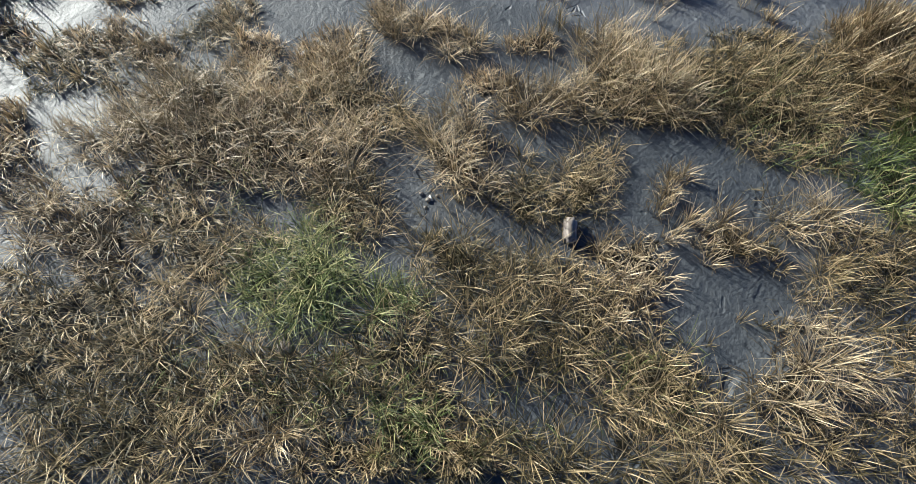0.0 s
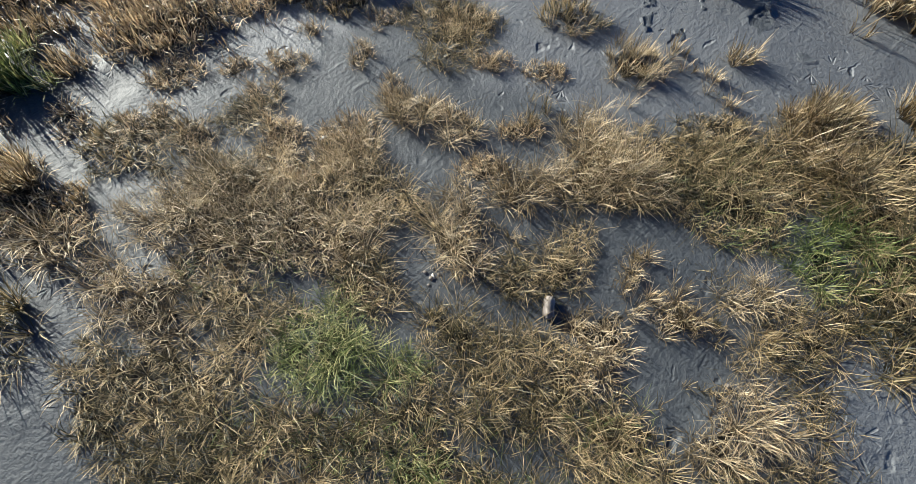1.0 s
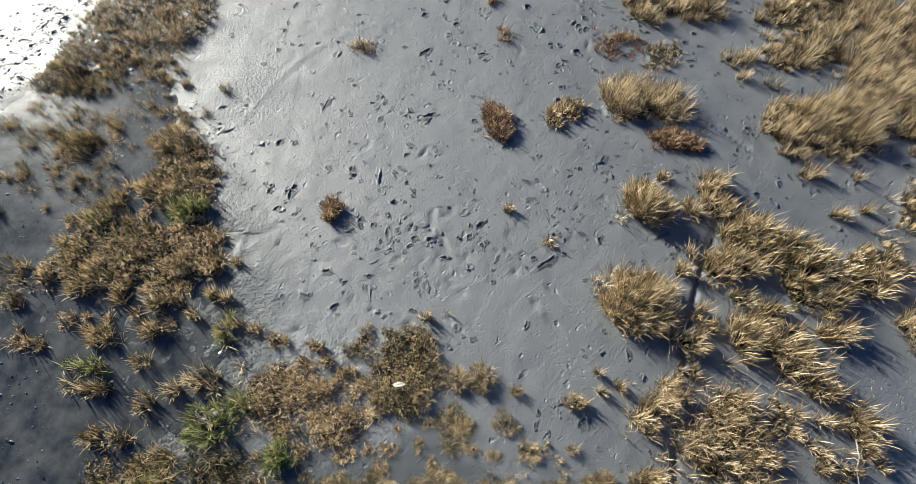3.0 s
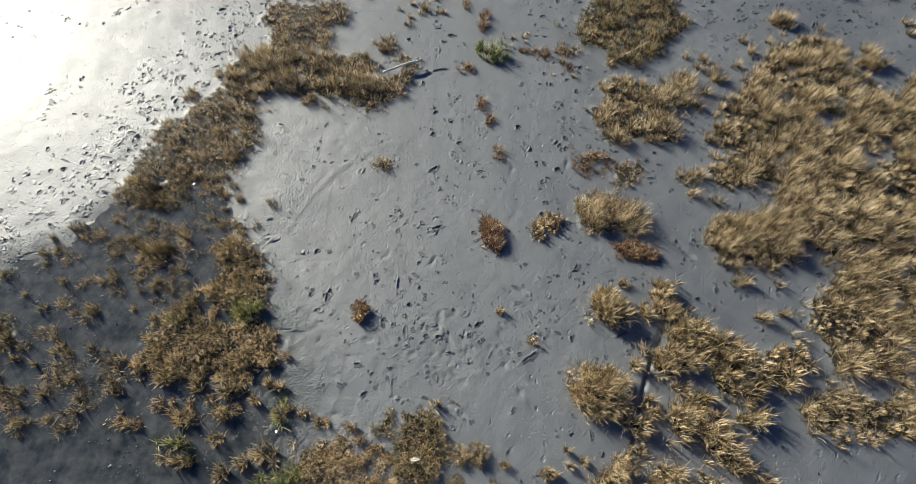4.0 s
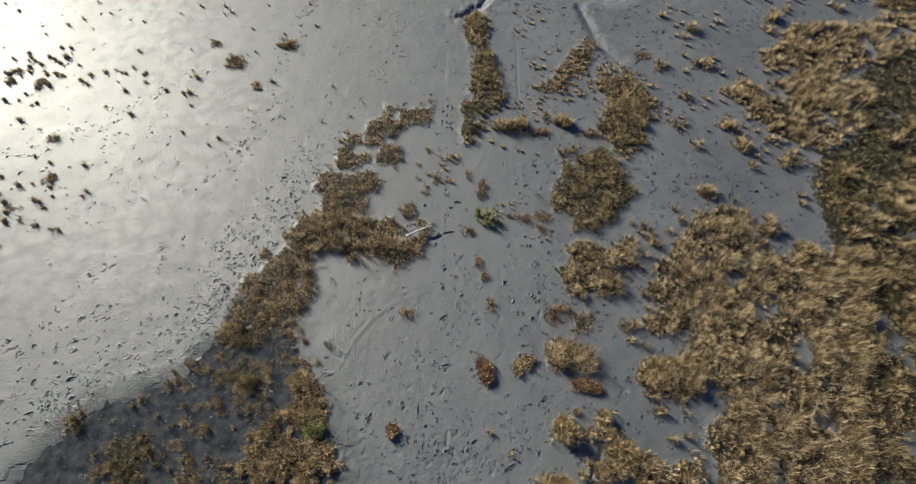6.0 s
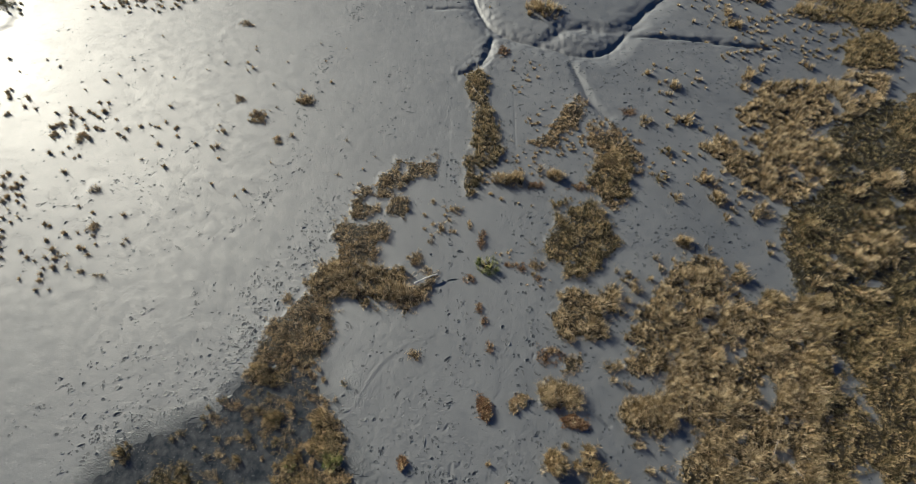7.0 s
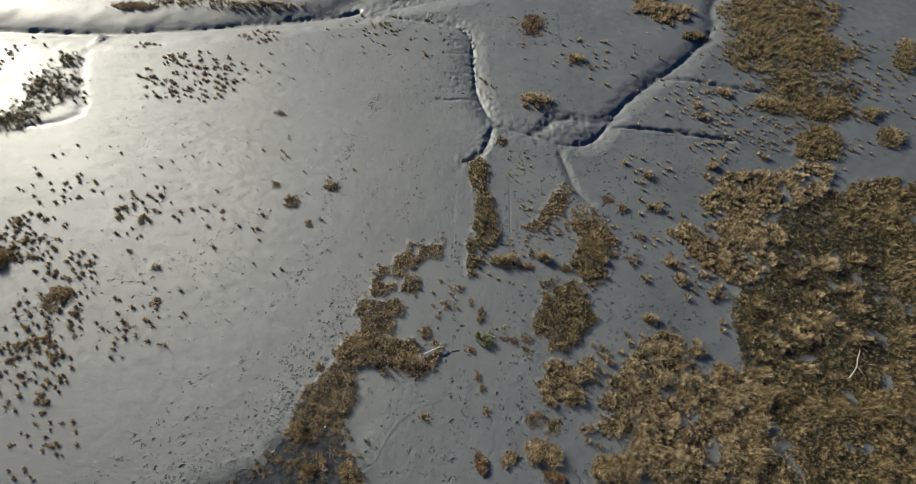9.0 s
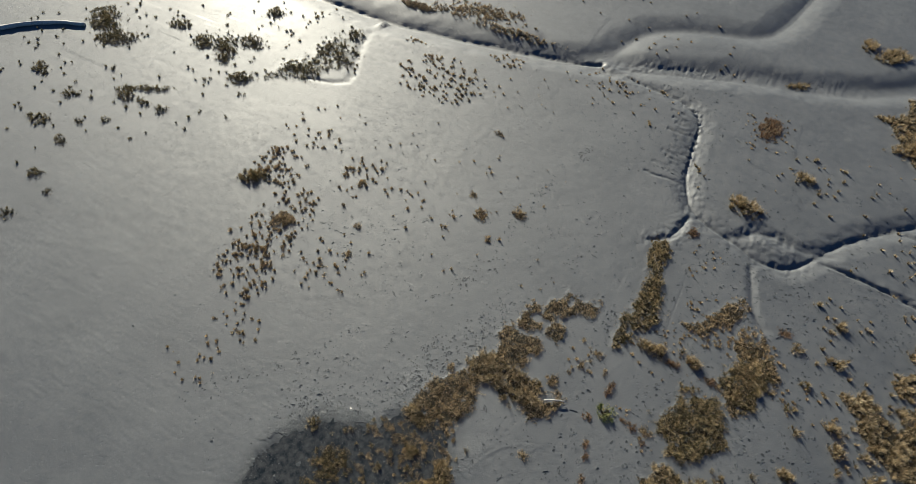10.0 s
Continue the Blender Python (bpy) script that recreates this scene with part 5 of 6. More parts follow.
def grow(kind, x, y, a, b, turn, seed, cover=1.0, tallness=1.0, dome=False, ring=None):
    """The blades of one stand: tufts over a ring or an ellipse with an uneven rim, or one close cushion (dome)."""
    r = np.random.default_rng(seed)
    dist = math.hypot(x + 0.4, (y - 0.3))
    close, distant = dist < 2.4, dist > 8.5
    per_m2 = float(np.interp(dist, (0, 1.5, 3.2, 6, 9, 14, 30), (10500, 7600, 2700, 1700, 1350, 1250, 950))) * (0.6 if kind == "dark" else 1.0)
    gap = tuft_gap(kind, dist)
    if ring:
        gx, gy = np.meshgrid(np.arange(x - a - gap, x + a + gap, gap), np.arange(y - b - gap, y + b + gap, gap * 0.9), indexing="ij")
        gx[:, ::2] += gap / 2
        tx, ty = gx.ravel() + gap * r.uniform(-0.42, 0.42, gx.size), gy.ravel() + gap * r.uniform(-0.42, 0.42, gx.size)
        deep = inside(tx, ty, ring) + float(np.interp(dist, (0, 2.4, 6), (0.25, 0.3, 1))) * (0.1 + 0.13 * lattice(tx, ty, 0.5, 61) + 0.08 * lattice(tx, ty, 0.16, 62))
        bare = lattice(tx, ty, 0.75, 63) + 0.5 * lattice(tx, ty, 0.35, 66)
        keep = (deep > 0.3 * gap * r.uniform(0, 1, len(tx))) & (bare > BARE[kind] * (2.4 if close else 0.8 if dist < 6.5 and y < 4 else 1.6 if a * b < 4 else 1.0))
        tx, ty, q = tx[keep], ty[keep], 1 - np.clip(deep[keep] / (0.2 if close else 0.5), 0, 1)
        b = 0.45
    else:
        gap = min(gap * (0.7 if dome else 1.0), max(0.03, 0.6 * b))
        tufts = max(3, int(math.pi * a * b / gap ** 2 * (1.5 if dome and kind in ("low", "rust") else 1.25 if dome else 0.95)))
        q, ang = np.sqrt(r.uniform(0, 1, tufts)) * 1.05, r.uniform(0, 6.283, tufts)
        u, v = a * q * np.cos(ang), b * q * np.sin(ang)
        c, s = math.cos(radians(turn)), math.sin(radians(turn))
        tx, ty = x + u * c - v * s, y + u * s + v * c
        ragged = 0.92 - 0.22 * lattice(tx, ty, max(0.12, 0.5 * b), 61) - 0.15 * lattice(tx, ty, 0.12, 62)
        keep = (q < ragged) & (lattice(tx, ty, 0.2 + 0.011 * dist, 63) > (-0.9 if dome else -0.6))
        tx, ty, q = tx[keep], ty[keep], q[keep]
    if len(tx) < 2:
        tx, ty, q = np.array([x, x + a * 0.3]), np.array([y, y + b * 0.3]), np.array([0.0, 0.3])
    each = np.maximum(8 if cover >= 1 else 2, r.poisson(cover * per_m2 * gap ** 2 * r.uniform(0.6, 1.4, len(tx)), len(tx)))
    owner = np.repeat(np.arange(len(tx)), each)
    n = len(owner)
    spread = gap * r.uniform(0.3, 0.6, len(tx))[owner] * (1.5 if close else 1.0)
    f, ang = np.sqrt(r.uniform(0, 1, n)), r.uniform(0, 6.283, n)
    bx, by = tx[owner] + 0.6 * f * spread * np.cos(ang), ty[owner] + 0.6 * f * spread * np.sin(ang)
    h0, lean0, bend0 = HABIT[kind]
    size = float(np.interp(dist, (0, 1.9, 3.0, 5.5), (0.4, 0.4, 0.72, 0.95))) * (0.7 + 0.5 * min(1.0, b / 0.6))
    lump = np.clip(0.72 + 0.5 * lattice(tx, ty, 0.55, 64) + 0.25 * lattice(tx, ty, 0.27, 65), 0.3, 1.3)[owner] if ring else 1.0
    tall = tallness * h0 * size * (1.1 - 0.25 * q[owner]) * r.uniform(0.6, 1.3, len(tx))[owner] * (1.1 - 0.35 * f) * r.lognormal(0, 0.2, n) * lump
    lean = lean0 * (0.3 + 0.9 * f) + np.abs(r.normal(0, 0.2, n)) + (r.uniform(0, 0.5, n) if close else 0)
    heading = ang + r.normal(0, 3.0 if close else 0.9, n)
    if dome and kind not in ("low", "rust"):
        lean = 0.04 + 0.4 * q[owner] ** 2 + np.abs(r.normal(0, 0.2, n)) + (r.uniform(0, 0.3, n) if close else 0)
        heading = np.arctan2(by - y, bx - x) + r.normal(0, 1.4, n)
    bend = bend0 * (r.uniform(-0.2, 0.9, n) if dome else r.uniform(0.1, 2.2, n) if close else r.uniform(-0.4, 1.6, n))
    width = float(np.interp(dist, (0, 1.6, 2.6, 9, 26), (0.0017, 0.0021, 0.0046, 0.0115, 0.019))) * r.uniform(0.7, 1.4, n) * (1.15 if kind in ("low", "rust", "dark") else 1.0)
    shade = r.uniform(0, 1, len(tx))[owner]
    return (*blades(bx, by, zat(bx, by), tall, width, heading, np.minimum(lean + (0.5 * bend if distant else 0), 1.35), bend, 2 if close else 0 if distant else 1), shade)


LABELS = {
    "straw": ("grass_tussock", "dry straw-coloured grass tussock standing on mud", "grass"),
    "mix": ("grass_tussock", "olive and straw marsh grass tussock on mud", "grass"),
    "green": ("grass_tussock", "green tussock of marsh grass on wet mud", "grass"),
    "low": ("marsh_plant", "low brown marsh plant growing on bare mud", "plant"),
    "rust": ("marsh_plant", "low rust-brown marsh plant on bare mud", "plant"),
    "dark": ("marsh_plant", "dark olive marsh plant on shining mud", "plant"),
}


def in_tufts(parent, verts, tip, shade, mat, half):
    """The blades of a stand, as tufts that each are a part of it."""
    n = len(shade)
    m = len(verts) // n
    v = verts.reshape(n, m, 3)
    cell = float(np.clip(half * 0.8, 0.3, 0.8))
    fx, fy = v[:, 0, 0] + 0.12 * lattice(v[:, 0, 0], v[:, 0, 1], 0.3, 67), v[:, 0, 1] + 0.12 * lattice(v[:, 0, 0], v[:, 0, 1], 0.3, 68)
    key = np.floor(fx / cell).astype(int) * 1000 + np.floor(fy / cell).astype(int)
    for k in np.unique(key):
        mine = np.flatnonzero(key == k)
        at = (np.arange(len(mine)) * m)[:, None]
        quads_ = np.concatenate([np.zeros((0, 4), int)] + [at + [[q, q + 1, q + 3, q + 2]] for q in range(0, m - 3, 2)])
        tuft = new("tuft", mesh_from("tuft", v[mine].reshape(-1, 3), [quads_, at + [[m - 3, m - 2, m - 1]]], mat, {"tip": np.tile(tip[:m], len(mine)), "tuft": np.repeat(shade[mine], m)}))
        tuft.parent = parent
        tagged(tuft, kind="stuff")


STAND = {
    "straw": ("grass_stand", "uneven stand of dry straw-coloured grass on mud", "grass"),
    "mix": ("grass_stand", "uneven stand of olive and straw marsh grass", "grass"),
    "green": ("grass_stand", "small stand of green marsh grass", "grass"),
    "low": ("marsh_plant_stand", "broken stand of low brown marsh plants on mud", "plants"),
    "rust": ("marsh_plant_stand", "small stand of rust-brown marsh plants on mud", "plants"),
    "dark": ("marsh_plant_stand", "stand of dark olive marsh plants on wet mud", "plants"),
}
GROUPS = {"straw": "straw tussocks", "mix": "olive tussocks", "green": "green tussocks", "low": "low plants", "rust": "rusty plants", "dark": "dark plants"}
fields = {}
for n, (kind, x, y, a, b, turn, single, ring) in enumerate(PLAN):
    made = grow(kind, x, y, a, b, turn, 1000 + n, tallness=0.85 if x < -3.2 and y < 9.5 else 1.0, dome=single, ring=ring)
    if ring and a * b < 4:
        verts, quad, tri, tip, shade = made
        name, label, cat = STAND[kind]
        base = Vector((x, y, float(zat(x, y))))
        ob = new(name)
        ob.location = base
        tagged(ob, label, cat, GROUPS[kind].replace("tussocks", "stands"))
        in_tufts(ob, verts - np.array(base), tip, shade, GRASS[kind], min(a, b))
        continue
    if not single:
        fields.setdefault((kind, "near" if y < 1.7 else "mid" if y < 14 else "far"), []).append(made)
        continue
    verts, quad, tri, tip, shade = made
    name, label, cat = LABELS[kind]
    base = Vector((x, y, float(zat(x, y))))
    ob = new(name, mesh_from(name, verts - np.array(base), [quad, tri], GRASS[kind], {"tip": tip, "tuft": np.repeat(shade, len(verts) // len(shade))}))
    ob.location = base
    tagged(ob, label, cat, GROUPS[kind])
    # the pale dead growth that stands out of it
    verts, quad, tri, tip, shade_ = grow(kind, x, y, a * 0.85, b * 0.85, turn, 5000 + n, 0.06, 1.15, True)
    stalks = new("thatch", mesh_from("thatch", verts - np.array(base), [quad, tri], GRASS["straw" if kind != "straw" else "mix"], {"tip": tip, "tuft": np.repeat(shade_, len(verts) // len(shade_))}))
    stalks.parent = ob
    tagged(stalks, "pale dead stalks", kind="stuff")


def fringe(kind, x, y, a, b, turn, seed, ring):
    """Little tufts that straggle out past the rim of a stand."""
    r = np.random.default_rng(seed)
    c, s = math.cos(radians(turn)), math.sin(radians(turn))
    for k in range(int(2 + 5.0 * (a + b))):
        if ring:
            i, f = r.integers(len(ring)), r.uniform()
            (ax, ay), (bx, by) = ring[i], ring[i - 1]
            off = r.normal(0, 0.2, 2)
            px, py = ax + (bx - ax) * f + off[0], ay + (by - ay) * f + off[1]
        else:
            q, ang = 0.92 + 0.5 * r.uniform() ** 1.6, r.uniform(0, 6.283)
            u, v = a * q * math.cos(ang), b * q * math.sin(ang)
            px, py = x + u * c - v * s, y + u * s + v * c
        rad = r.uniform(0.04, 0.13)
        fields.setdefault((kind, "strewn"), []).append(grow(kind, px, py, rad, rad * 0.7, 0, seed * 31 + k, 0.8, r.uniform(0.8, 1.3)))


for n, (kind, x, y, a, b, turn, single, ring) in enumerate(PLAN):
    if math.hypot(x, y) > 2.6 and a > 0.2:
        fringe(kind, x, y, a, b, turn, 20000 + n, ring)


def thin(kind, x, y, a, b, turn, cover, seed):
    """Sparse blades between the close stands."""
    fields.setdefault((kind, "near"), []).append(grow(kind, x, y, a, b, turn, seed, cover, 0.85))


thin("mix", -1.38, -0.37, 0.69, 0.62, 0, 0.09, 900)
thin("straw", -1.65, 0.43, 0.75, 0.38, 0, 0.09, 901)
thin("mix", -0.40, -0.65, 1.01, 0.26, 0, 0.09, 902)
thin("mix", 1.07, 0.07, 0.37, 1.39, 0, 0.09, 903)
thin("green", -1.01, -0.19, 0.28, 0.34, 0, 0.09, 905)
thin("straw", -0.29, -0.31, 0.32, 0.26, 0, 0.09, 906)
thin("mix", 0.13, -0.50, 0.30, 0.26, 0, 0.09, 907)
thin("low", -2.84, 2.10, 1.38, 0.65, 0, 0.09, 909)
thin("straw", 3.21, 1.40, 1.06, 1.55, 0, 0.09, 910)
thin("green", -1.00, -0.50, 0.45, 0.29, 0, 0.15, 911)
thin("green", -0.47, -0.65, 0.50, 0.20, 0, 0.13, 912)
thin("green", 0.99, 0.61, 0.39, 0.34, 0, 0.25, 913)
thin("green", 0.20, -0.54, 0.30, 0.24, 0, 0.09, 914)
thin("green", -1.40, 0.20, 0.36, 0.21, 0, 0.13, 915)


def scatter(kind, x, y, a, b, count, seed, size=0.12):
    """Many little single tufts strewn over an ellipse."""
    r = np.random.default_rng(seed)
    for k in range(count):
        q, ang = math.sqrt(r.uniform()), r.uniform(0, 6.283)
        rad = (0.7 if y > 10 else 0.9) * size * r.uniform(0.5, 1.5)
        tallness = r.uniform(0.6, 1.1) if y > 10 and x > 1 else r.uniform(0.9, 1.6) if y > 10 else r.uniform(0.7, 1.1)
        fields.setdefault((kind, "strewn"), []).append(grow(kind, x + a * q * math.cos(ang), y + b * q * math.sin(ang), rad, rad * 0.7, r.uniform(0, 180), seed * 100 + k, 1.0, tallness, True))



scatter("low", -22.8, 35.0, 4.34, 3.11, 150, 101, .15)
scatter("low", -19.0, 40.3, 1.95, 1.14, 30, 102, .14)
scatter("low", -27.9, 38.7, 1.69, 0.40, 10, 103, .16)
scatter("low", -28.7, 20.1, 1.47, 1.75, 40, 104, .13)
scatter("low", -25.1, 17.9, 2.12, 1.26, 35, 105, .12)
scatter("low", -24.6, 13.4, 2.44, 1.76, 60, 106, .12)
scatter("low", -23.6, 10.8, 2.16, 1.59, 45, 107, .1)
scatter("low", -22.1, 22.4, 1.90, 1.53, 22, 108, .13)
scatter("low", -27.7, 23.6, 3.11, 1.37, 14, 109, .11)
scatter("low", -18.1, 21.7, 1.68, 0.97, 8, 110, .11)
scatter("low", -19.2, 14.0, 1.96, 1.33, 14, 111, .11)
scatter("low", -21.0, 8.0, 2.32, 1.23, 12, 112, .08)
scatter("low", -6.4, 40.8, 3.91, 2.85, 30, 113, .1)
scatter("low", -11.2, 40.6, 2.93, 2.44, 12, 114, .1)
scatter("low", -38.0, 36.4, 1.18, 5.10, 15, 115, .14)
scatter("low", 3.9, 42.4, 2.23, 2.94, 40, 116, .1)
scatter("straw", 8.1, 39.1, 2.85, 1.91, 16, 117, .14)
scatter("mix", 0.1, 35.9, 0.55, 3.22, 6, 118, .12)
scatter("low", 13.4, 43.2, 3.99, 3.47, 10, 119, .1)
scatter("straw", 16.4, 34.0, 2.64, 2.03, 26, 120, .14)
scatter("mix", 21.6, 32.3, 3.43, 4.04, 60, 121, .18)
scatter("straw", 18.7, 31.0, 2.11, 1.88, 12, 122, .14)
scatter("straw", 10.2, 27.3, 3.21, 1.09, 14, 123, .13)
scatter("low", 4.0, 22.6, 1.68, 1.90, 50, 124, .12)
scatter("low", 6.9, 21.8, 1.66, 2.10, 55, 125, .12)
scatter("low", 2.6, 27.0, 1.20, 1.63, 16, 126, .1)
scatter("low", 9.9, 20.2, 2.15, 1.31, 25, 127, .1)
scatter("straw", 13.2, 18.7, 1.39, 1.69, 24, 128, .14)
scatter("low", 2.1, 20.3, 1.08, 1.09, 12, 130, .1)
scatter("low", -2.0, 16.5, 1.01, 0.96, 10, 131, .08)
scatter("mix", 30.0, 37.9, 2.77, 4.83, 40, 132, .18)
scatter("mix", 25.4, 35.0, 2.67, 2.88, 30, 133, .18)
scatter("low", -11.5, 26.9, 4.86, 3.43, 14, 134, .06)
scatter("low", -9.4, 19.8, 5.77, 2.70, 14, 135, .06)
scatter("low", -15.3, 36.7, 3.26, 3.01, 16, 136, .07)
scatter("low", -19.1, 26.1, 6.02, 4.07, 14, 137, .06)
scatter("low", 2.6, 13.5, 0.96, 0.51, 5, 138, .08)
scatter("low", 1.3, 14.9, 0.98, 0.35, 6, 139, .08)
scatter("low", -2.6, 2.2, 0.65, 0.51, 26, 156, .07)
scatter("straw", 2.6, 2.2, 0.49, 0.51, 10, 157, .08)
scatter("straw", 0.9, 1.4, 0.71, 0.24, 14, 162, .05)
scatter("mix", -0.5, 0.0, 0.14, 0.16, 8, 163, .04)
scatter("mix", -0.2, 0.4, 0.15, 0.13, 8, 164, .03)
scatter("mix", 0.5, -0.4, 0.25, 0.19, 6, 165, .03)
scatter("mix", -2.2, 0.8, 0.32, 0.37, 12, 166, .05)
scatter("straw", 0.5, 0.1, 0.19, 0.17, 10, 167, .05)
scatter("mix", -0.1, 1.1, 0.35, 0.17, 10, 168, .04)
scatter("mix", -0.7, -0.7, 0.39, 0.18, 14, 169, .06)
scatter("mix", 0.8, -0.1, 0.20, 0.18, 8, 170, .05)
scatter("low", -27.8, 25.0, 3.37, 2.94, 20, 171, .1)
scatter("low", -28.2, 19.8, 2.26, 1.95, 45, 172, .12)
scatter("low", -24.8, 15.8, 2.51, 2.24, 50, 173, .12)
scatter("low", -23.8, 11.3, 2.34, 1.95, 45, 174, .12)
scatter("low", -21.7, 21.5, 1.76, 3.10, 24, 175, .11)
scatter("low", -19.0, 14.5, 2.75, 2.45, 22, 176, .11)
scatter("low", -21.8, 7.5, 1.45, 2.57, 24, 177, .1)
scatter("low", -22.2, 4.6, 2.08, 1.17, 10, 178, .08)
scatter("low", -16.0, 20.8, 2.51, 2.20, 14, 179, .1)
scatter("dark", -47.9, 16.4, 6.47, 7.08, 20, 180, .16)
scatter("dark", -37.7, 34.0, 10.16, 5.19, 40, 181, .16)
scatter("dark", -50.0, 29.3, 8.08, 4.44, 34, 182, .2)
scatter("low", -9.4, 42.5, 2.60, 1.70, 16, 183, .12)
scatter("straw", 9.1, 37.7, 6.07, 3.22, 20, 184, .13)
scatter("low", -24.9, 46.0, 6.50, 1.51, 50, 185, .2)
scatter("low", -4.6, 49.7, 7.10, 1.91, 14, 186, .12)
scatter("low", -10.5, 54.2, 11.82, 3.36, 20, 187, .12)
scatter("mix", 25.1, 41.4, 6.29, 6.59, 110, 193, .2)
scatter("mix", 24.6, 32.5, 3.86, 5.19, 60, 194, .2)
scatter("mix", 19.2, 36.7, 2.74, 4.53, 30, 195, .16)
scatter("mix", 30.9, 37.9, 2.77, 9.36, 40, 196, .2)
scatter("dark", -47.2, 23.3, 12.83, 10.25, 50, 208, .16)
scatter("dark", -58.3, 22.3, 5.64, 6.80, 30, 209, .18)
scatter("dark", -40.0, 28.5, 4.86, 5.83, 30, 210, .16)
scatter("straw", 12.3, 23.4, 3.39, 3.01, 30, 213, .12)
scatter("straw", 16.0, 32.1, 5.15, 4.66, 40, 215, .13)
scatter("low", 3.1, 19.5, 3.61, 2.20, 24, 221, .09)
scatter("mix", 26.0, 46.5, 4.02, 8.47, 50, 227, .16)
scatter("straw", 19.2, 30.2, 3.69, 3.54, 30, 228, .12)
scatter("mix", -8.8, 6.1, 3.2, 2.0, 60, 188, .13)
scatter("low", -5.7, 4.4, 1.3, 1.5, 24, 190, .11)
scatter("low", -6.9, 6.0, 1.6, 2.2, 40, 223, .11)
scatter("low", -7.8, 8.4, 1.8, 1.2, 40, 191, .11)
scatter("mix", -9.8, 3.8, 2.4, 1.3, 40, 226, .13)
STANDS = {"near": "close", "mid": "broken", "far": "wide", "strewn": "strewn"}
for (kind, zone), parts in fields.items():
    at = np.cumsum([0] + [len(p[0]) for p in parts])
    name = {"low": "low_marsh_plants", "rust": "rusty_marsh_plants", "dark": "dark_marsh_plants"}.get(kind, kind.replace("mix", "olive") + "_marsh_grass")
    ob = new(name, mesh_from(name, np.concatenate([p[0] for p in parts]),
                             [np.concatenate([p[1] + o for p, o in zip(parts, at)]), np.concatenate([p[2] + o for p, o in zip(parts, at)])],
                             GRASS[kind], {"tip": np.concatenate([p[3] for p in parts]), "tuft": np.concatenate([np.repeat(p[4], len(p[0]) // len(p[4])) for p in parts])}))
    tagged(ob, STANDS[zone] + " stand of " + name.replace("_", " ") + " rooted in mud", "grass", kind="stuff")


# ---- drift and small things on the mud ----
def part(name, bm, material, parent=None, label=""):
    me = bpy.data.meshes.new(name)
    bm.to_mesh(me)
    bm.free()
    for p in me.polygons:
        p.use_smooth = True
    me.materials.append(material)
    ob = new(name, me)
    if parent:
        ob.parent = parent
    if label:
        ob["label"] = label
    return ob


def tube(points, radii, sides=10, lump=0.12, seed=0, flat=1.0):
    """A knotty stem through points (x, y, z), closed at both ends."""
    bm, rings = bmesh.new(), []
    pts = [Vector(p) for p in points]
    for i, p in enumerate(pts):
        ahead = (pts[min(i + 1, len(pts) - 1)] - pts[max(i - 1, 0)]).normalized()
        right = ahead.cross(Vector((0, 0, 1))).normalized() if abs(ahead.z) < 0.95 else Vector((1, 0, 0))
        up = right.cross(ahead)
        ring = []
        for k in range(sides):
            a = 2 * math.pi * k / sides
            r = radii[i] * (1 + lump * noise.noise(Vector((k * 1.7 + seed, i * 0.6, seed * 3.1))))
            ring.append(bm.verts.new(p + right * math.cos(a) * r + up * math.sin(a) * r * flat))
        rings.append(ring)
    for lo, hi in zip(rings[:-1], rings[1:]):
        for k in range(sides):
            bm.faces.new((lo[k], lo[(k + 1) % sides], hi[(k + 1) % sides], hi[k]))
    bm.faces.new(rings[0][::-1])
    bm.faces.new(rings[-1])
    bmesh.ops.recalc_face_normals(bm, faces=bm.faces)
    return bm


def ground_line(points, lift):
    return [(x, y, float(zat(x, y)) + lift) for x, y in points]


def stick(name, points, r0, r1, material, label, seed, lift=None, steps=4):
    """A drift stick along a bent line on the ground; its Empty stands at its thick end."""
    fine = []
    for (ax, ay), (bx, by) in zip(points[:-1], points[1:]):
        for k in range(steps):
            f = k / steps
            fine.append((ax + (bx - ax) * f, ay + (by - ay) * f))
    fine.append(points[-1])
    z0 = max(float(zat(*p)) for p in fine)
    n = len(fine)
    rad = [r0 + (r1 - r0) * i / (n - 1) for i in range(n)]
    pts = []
    for i, (x, y) in enumerate(fine):
        z = max(float(zat(x, y)), z0 - 0.06) + rad[i] * 0.8 + (lift or 0.0)
        wob = 0.35 * r0 * noise.noise(Vector((i * 0.8, seed, 0)))
        pts.append((x + wob, y - wob, z))
    base = Vector(pts[0])
    bm = tube([Vector(p) - base for p in pts], rad, 9, 0.3, seed)
    ob = part(name, bm, material)
    ob.location = base
    tagged(ob, label, "driftwood")
    return ob


